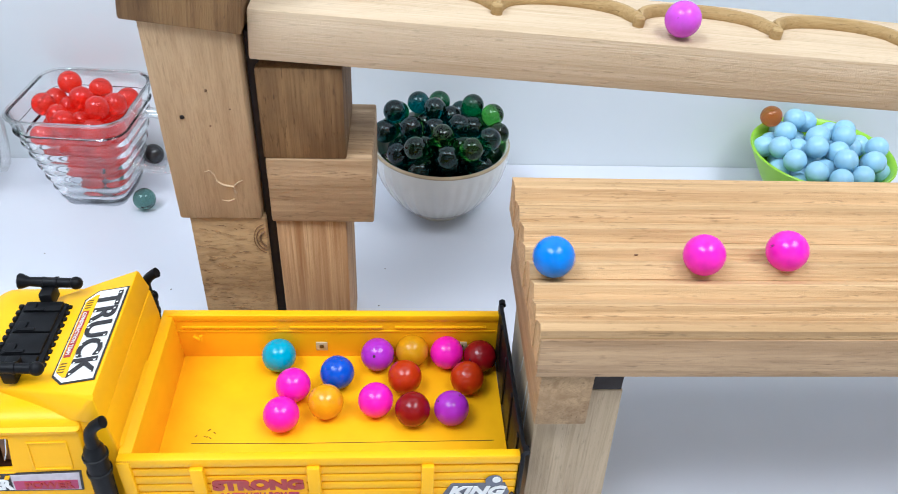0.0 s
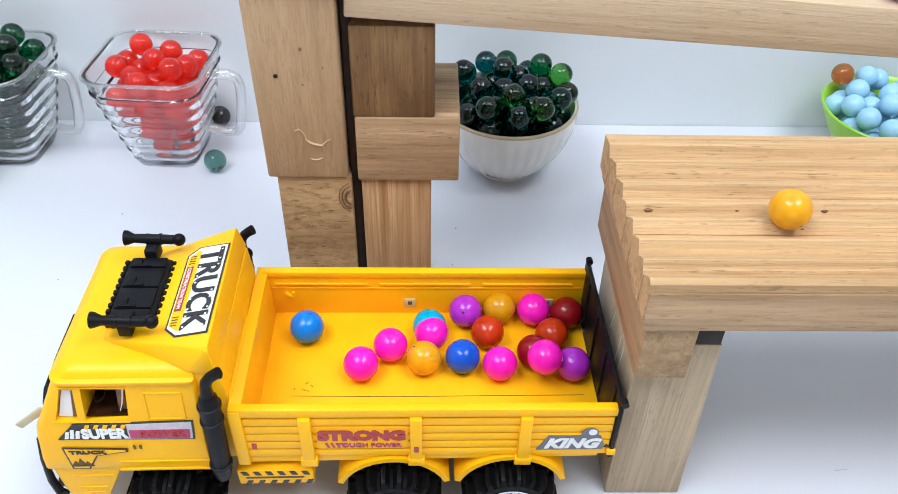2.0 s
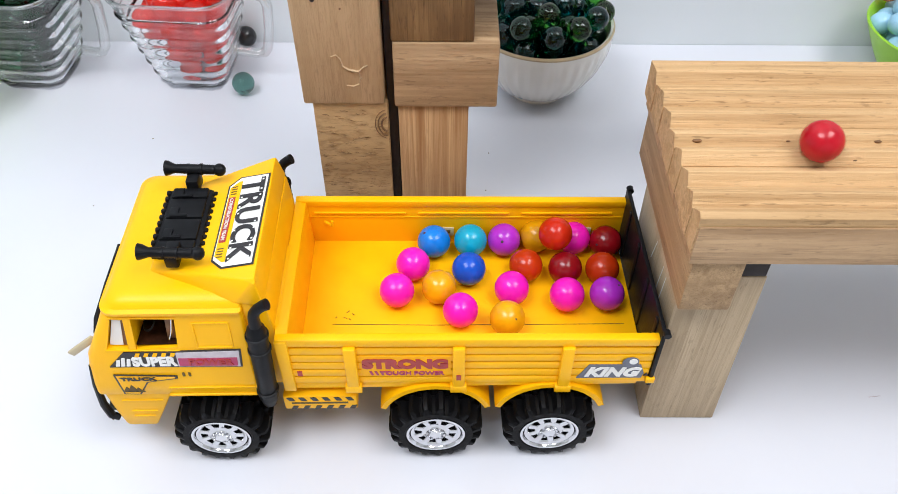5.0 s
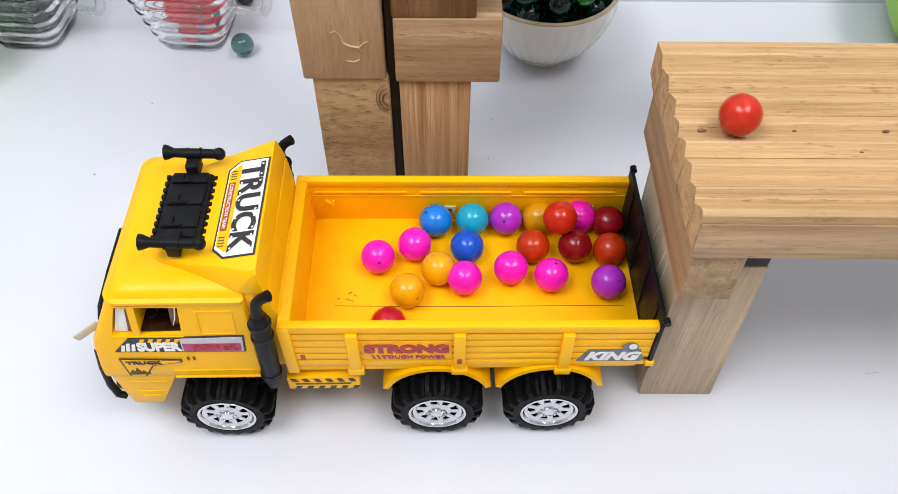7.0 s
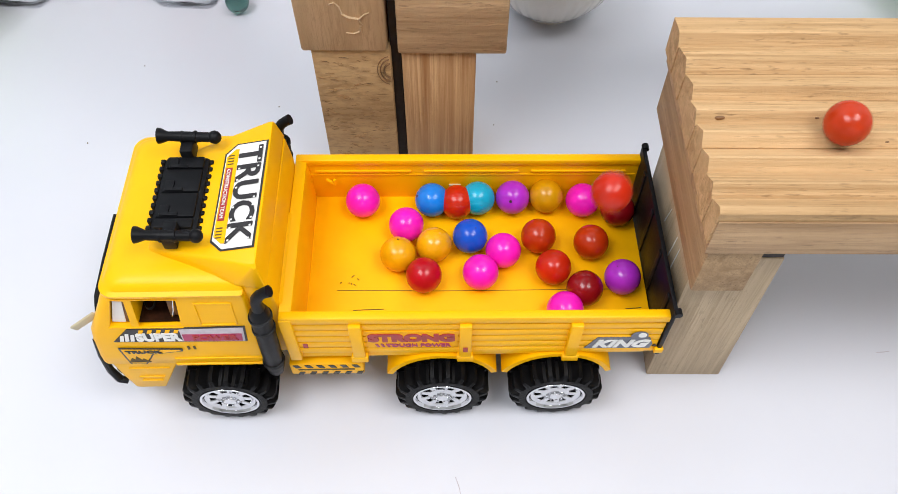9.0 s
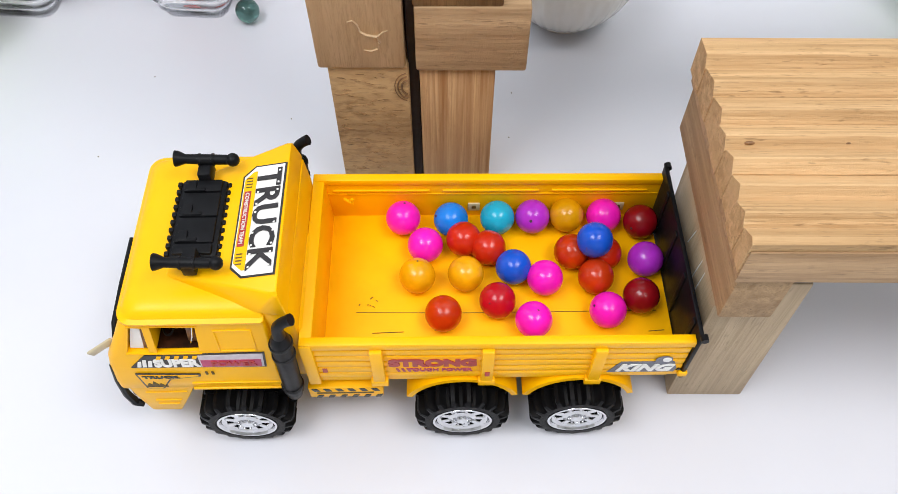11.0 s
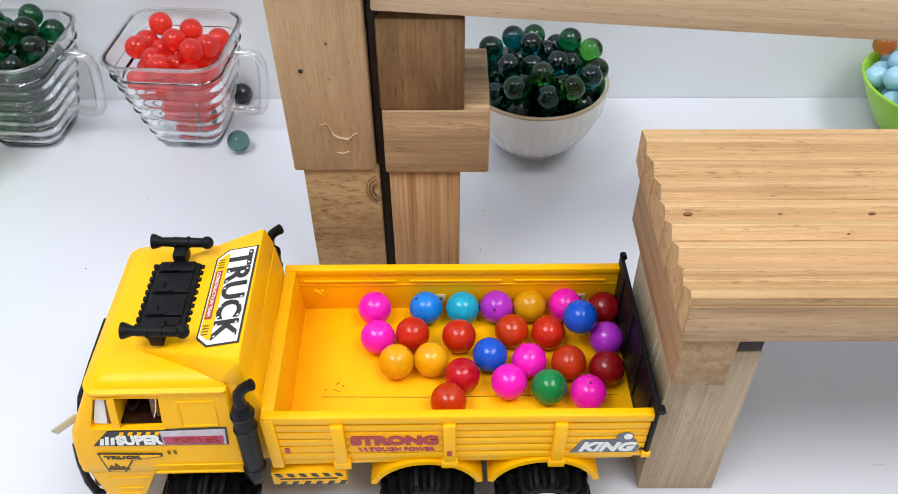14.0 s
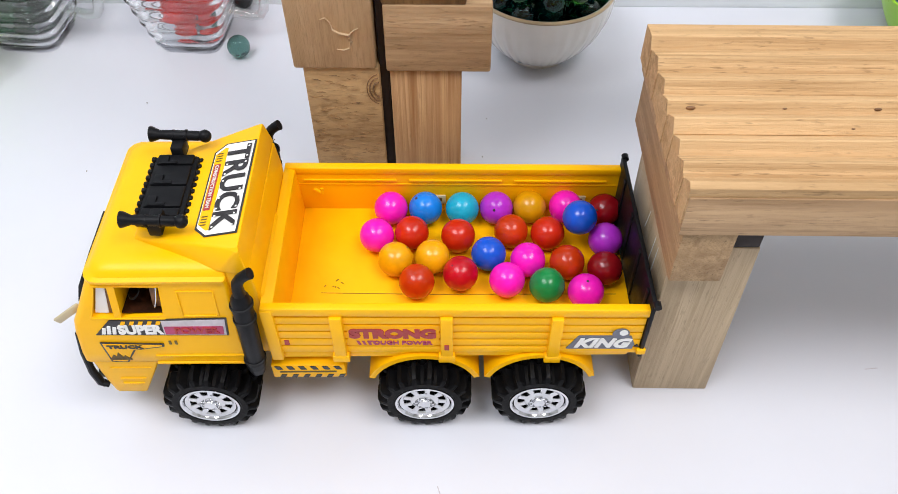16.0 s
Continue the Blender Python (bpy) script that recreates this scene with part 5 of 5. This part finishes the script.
    rolled(build_ball("magenta", 1, 16), [
        (0, 0.1621, 0.0470, 0.1535), (0.5, 0.1264, 0.0462, 0.1535), (0.9, 0.0965, 0.0460, 0.1535), (1, 0.0914, 0.0460, 0.1507), (1.15, 0.0805, 0.0460, 0.1434),
        (1.3, 0.0691, 0.0460, 0.1180), (1.4, 0.0575, 0.0582, 0.0715), (1.5, 0.0514, 0.0538, 0.0716), (1.8, 0.0268, 0.0605, 0.0700), (2, 0.0184, 0.0704, 0.0602),
        (2.5, -0.0486, 0.0473, 0.0614), (3, -0.0281, 0.0313, 0.0610), (3.5, -0.0036, 0.0280, 0.0606), (4, 0.0075, 0.0345, 0.0604), (6.5, 0.0204, 0.0508, 0.0601),
        (7, 0.0146, 0.0491, 0.0602), (8, 0.0146, 0.0491, 0.0602), (8.5, 0.0149, 0.0462, 0.0602), (9, 0.0191, 0.0435, 0.0602), (11.5, 0.0351, 0.0288, 0.0599),
        (12, 0.0282, 0.0310, 0.0600), (12.5, 0.0386, 0.0413, 0.0598), (16, 0.0386, 0.0413, 0.0598),
    ])
    rolled(build_ball("magenta", 1, 17), [
        (0, 0.1956, 0.0499, 0.1535), (0.5, 0.1600, 0.0484, 0.1535), (1, 0.1236, 0.0463, 0.1535), (1.4, 0.0925, 0.0460, 0.1525), (1.5, 0.0861, 0.0460, 0.1484),
        (1.65, 0.0751, 0.0460, 0.1372), (1.8, 0.0635, 0.0460, 0.1101), (1.95, 0.0688, 0.0500, 0.0693), (2.5, 0.0722, 0.0339, 0.0592), (3, 0.0713, 0.0408, 0.0592),
        (3.5, 0.0690, 0.0459, 0.0593), (4, 0.0661, 0.0481, 0.0593), (6.5, 0.0575, 0.0560, 0.0595), (7, 0.0546, 0.0516, 0.0595), (7.5, 0.0546, 0.0516, 0.0595),
        (8, 0.0519, 0.0477, 0.0596), (8.5, 0.0513, 0.0301, 0.0596), (9, 0.0553, 0.0251, 0.0595), (11.5, 0.0691, 0.0376, 0.0593), (12, 0.0732, 0.0358, 0.0592),
        (16, 0.0732, 0.0358, 0.0592),
    ])
    rolled(build_ball("gold", 2, 18), [
        (0, 0.2970, 0.0505, 0.1535), (1.5, 0.1906, 0.0495, 0.1535), (2, 0.1551, 0.0476, 0.1535), (2.5, 0.1186, 0.0459, 0.1535), (2.85, 0.0945, 0.0460, 0.1535),
        (3, 0.0821, 0.0460, 0.1452), (3.15, 0.0700, 0.0470, 0.1100), (3.3, 0.0513, 0.0450, 0.0716), (3.5, 0.0505, 0.0447, 0.0736), (3.75, 0.0523, 0.0450, 0.0656),
        (4, 0.0535, 0.0421, 0.0595), (5.2, 0.0300, 0.0360, 0.0600), (6.5, -0.0037, 0.0401, 0.0606), (7, -0.0115, 0.0414, 0.0607), (7.5, -0.0172, 0.0459, 0.0608),
        (8, -0.0214, 0.0558, 0.0609), (8.5, -0.0214, 0.0558, 0.0609), (9, -0.0179, 0.0524, 0.0608), (11.5, -0.0179, 0.0524, 0.0608), (12, -0.0118, 0.0519, 0.0607),
        (16, -0.0118, 0.0519, 0.0607),
    ])
    rolled(build_ball("red", 1, 19), [
        (0, 0.3650, 0.0505, 0.1535), (2.5, 0.1875, 0.0502, 0.1535), (3, 0.1539, 0.0482, 0.1535), (3.5, 0.1187, 0.0467, 0.1535), (3.85, 0.0945, 0.0460, 0.1535),
        (4, 0.0813, 0.0460, 0.1438), (4.2, 0.0620, 0.0470, 0.0950), (4.4, 0.0540, 0.0620, 0.0780), (4.9, 0.0580, 0.0780, 0.0716), (6.5, 0.0590, 0.0795, 0.0716),
        (7, 0.0592, 0.0760, 0.0716), (7.5, 0.0606, 0.0749, 0.0666), (8, 0.0598, 0.0703, 0.0594), (8.5, 0.0561, 0.0556, 0.0595), (9, 0.0516, 0.0467, 0.0596),
        (11.5, 0.0689, 0.0692, 0.0593), (12, 0.0689, 0.0692, 0.0593), (12.5, 0.0584, 0.0697, 0.0595), (16, 0.0584, 0.0697, 0.0595),
    ])
    rolled(build_ball("crimson", 1, 20), [
        (0, 0.4975, 0.0470, 0.1535), (5.75, 0.0950, 0.0470, 0.1535), (5.88, 0.0840, 0.0460, 0.1455), (5.97, 0.0740, 0.0460, 0.1200), (6.07, 0.0580, 0.0440, 0.0695),
        (6.3, 0.0460, 0.0470, 0.0597), (6.5, 0.0291, 0.0447, 0.0600), (7, -0.0191, 0.0230, 0.0608), (7.5, -0.0466, 0.0266, 0.0613), (8, -0.0282, 0.0343, 0.0610),
        (8.5, -0.0124, 0.0414, 0.0607), (9, -0.0060, 0.0415, 0.0606), (11.5, 0.0216, 0.0401, 0.0601), (12, 0.0178, 0.0443, 0.0602), (16, 0.0178, 0.0443, 0.0602),
    ])
    rolled(build_ball("red", 1, 21), [
        (0, 0.5300, 0.0480, 0.1535), (0.9, 0.5300, 0.0480, 0.1535), (6.5, 0.1478, 0.0535, 0.1535), (7, 0.1164, 0.0569, 0.1535), (7.33, 0.0935, 0.0550, 0.1535),
        (7.5, 0.0801, 0.0530, 0.1417), (7.65, 0.0640, 0.0540, 0.1050), (7.8, 0.0530, 0.0600, 0.0780), (8, 0.0425, 0.0712, 0.0689), (8.5, 0.0093, 0.0817, 0.0765),
        (9, 0.0086, 0.0823, 0.0603), (11.5, -0.0006, 0.0700, 0.0605), (12, -0.0050, 0.0682, 0.0606), (16, -0.0050, 0.0682, 0.0606),
    ])
    rolled(build_ball("blue", 2, 22), [
        (0, 0.5900, 0.0490, 0.1535), (3.4, 0.5900, 0.0490, 0.1535), (10.5, 0.0945, 0.0460, 0.1535), (10.63, 0.0840, 0.0460, 0.1455), (10.72, 0.0740, 0.0460, 0.1200),
        (10.82, 0.0580, 0.0560, 0.0695), (11.1, 0.0620, 0.0720, 0.0700), (11.5, 0.0654, 0.0807, 0.0695), (12, 0.0793, 0.0756, 0.0693), (12.5, 0.0725, 0.0708, 0.0694),
        (16, 0.0725, 0.0708, 0.0694),
    ])
    rolled(build_ball("red", 1, 23), [
        (0, 0.5500, 0.0490, 0.1535), (1.9, 0.5500, 0.0490, 0.1535), (7.5, 0.1693, 0.0477, 0.1535), (8, 0.1366, 0.0458, 0.1535), (8.5, 0.1024, 0.0450, 0.1535),
        (8.65, 0.0935, 0.0460, 0.1525), (8.8, 0.0815, 0.0460, 0.1446), (9, 0.0683, 0.0460, 0.1152), (9.12, 0.0600, 0.0500, 0.0800), (9.4, 0.0450, 0.0580, 0.0700),
        (10.2, 0.0200, 0.0660, 0.0601), (11.5, 0.0135, 0.0679, 0.0602), (12, 0.0135, 0.0679, 0.0602), (12.5, 0.0166, 0.0670, 0.0602), (16, 0.0166, 0.0670, 0.0602),
    ])
    rolled(build_ball("orange-red", 1, 24), [
        (0, 0.5700, 0.0490, 0.1535), (2.9, 0.5700, 0.0490, 0.1535), (9, 0.1444, 0.0471, 0.1535), (9.2, 0.1320, 0.0470, 0.1535), (9.72, 0.0945, 0.0460, 0.1535),
        (9.85, 0.0840, 0.0460, 0.1455), (9.94, 0.0740, 0.0460, 0.1200), (10.04, 0.0560, 0.0440, 0.0695), (10.5, 0.0100, 0.0320, 0.0603), (11.5, -0.0224, 0.0350, 0.0609),
        (12, 0.0118, 0.0307, 0.0603), (14.7, 0.0118, 0.0307, 0.0603), (15, 0.0045, 0.0352, 0.0604), (15.5, -0.0016, 0.0393, 0.0605), (16, -0.0016, 0.0393, 0.0605),
    ])
    rolled(build_ball("green", 1, 25), [
        (0, 0.6100, 0.0555, 0.1535), (9.8, 0.6100, 0.0575, 0.1535), (11.5, 0.1475, 0.0574, 0.1535), (11.6, 0.1203, 0.0575, 0.1535), (11.69, 0.0945, 0.0560, 0.1530),
        (11.8, 0.0720, 0.0480, 0.1180), (11.9, 0.0580, 0.0360, 0.0700), (12, 0.0499, 0.0298, 0.0596), (12.5, 0.0562, 0.0388, 0.0595), (16, 0.0562, 0.0388, 0.0595),
    ])
    rolled(build_ball("orchid", 1, 26), [
        (0, 0.6300, 0.0555, 0.1535), (12.8, 0.6300, 0.0560, 0.1535), (14.2, 0.1634, 0.0562, 0.1535), (14.3, 0.1299, 0.0575, 0.1535), (14.4, 0.0905, 0.0550, 0.1560),
        (14.5, 0.0513, 0.0620, 0.0748), (14.6, 0.0420, 0.1080, 0.0801), (14.7, 0.0420, 0.1500, 0.0500), (14.8, 0.0364, 0.2149, 0.0100), (14.9, 0.0401, 0.2148, 0.0120),
        (15, 0.0446, 0.2384, 0.0080), (15.1, 0.0390, 0.2442, 0.0080), (15.2, 0.0334, 0.2343, 0.0080), (15.3, 0.0240, 0.2281, 0.0080), (15.4, 0.0152, 0.2225, 0.0080),
        (15.5, 0.0070, 0.2185, 0.0080), (15.6, 0.0020, 0.2155, 0.0080), (16, -0.0040, 0.2105, 0.0080),
    ])
    rolled(build_ball("orchid", 1, 27), [
        (0, 0.1694, 0.1485, 0.2055), (0.5, 0.173, 0.1500, 0.2053), (1, 0.178, 0.1500, 0.2049), (1.6, 0.198, 0.1500, 0.2036), (3, 0.3000, 0.1500, 0.1967),
        (5, 0.3600, 0.1500, 0.1927), (16, 0.3600, 0.1500, 0.1927),
    ])


motions()
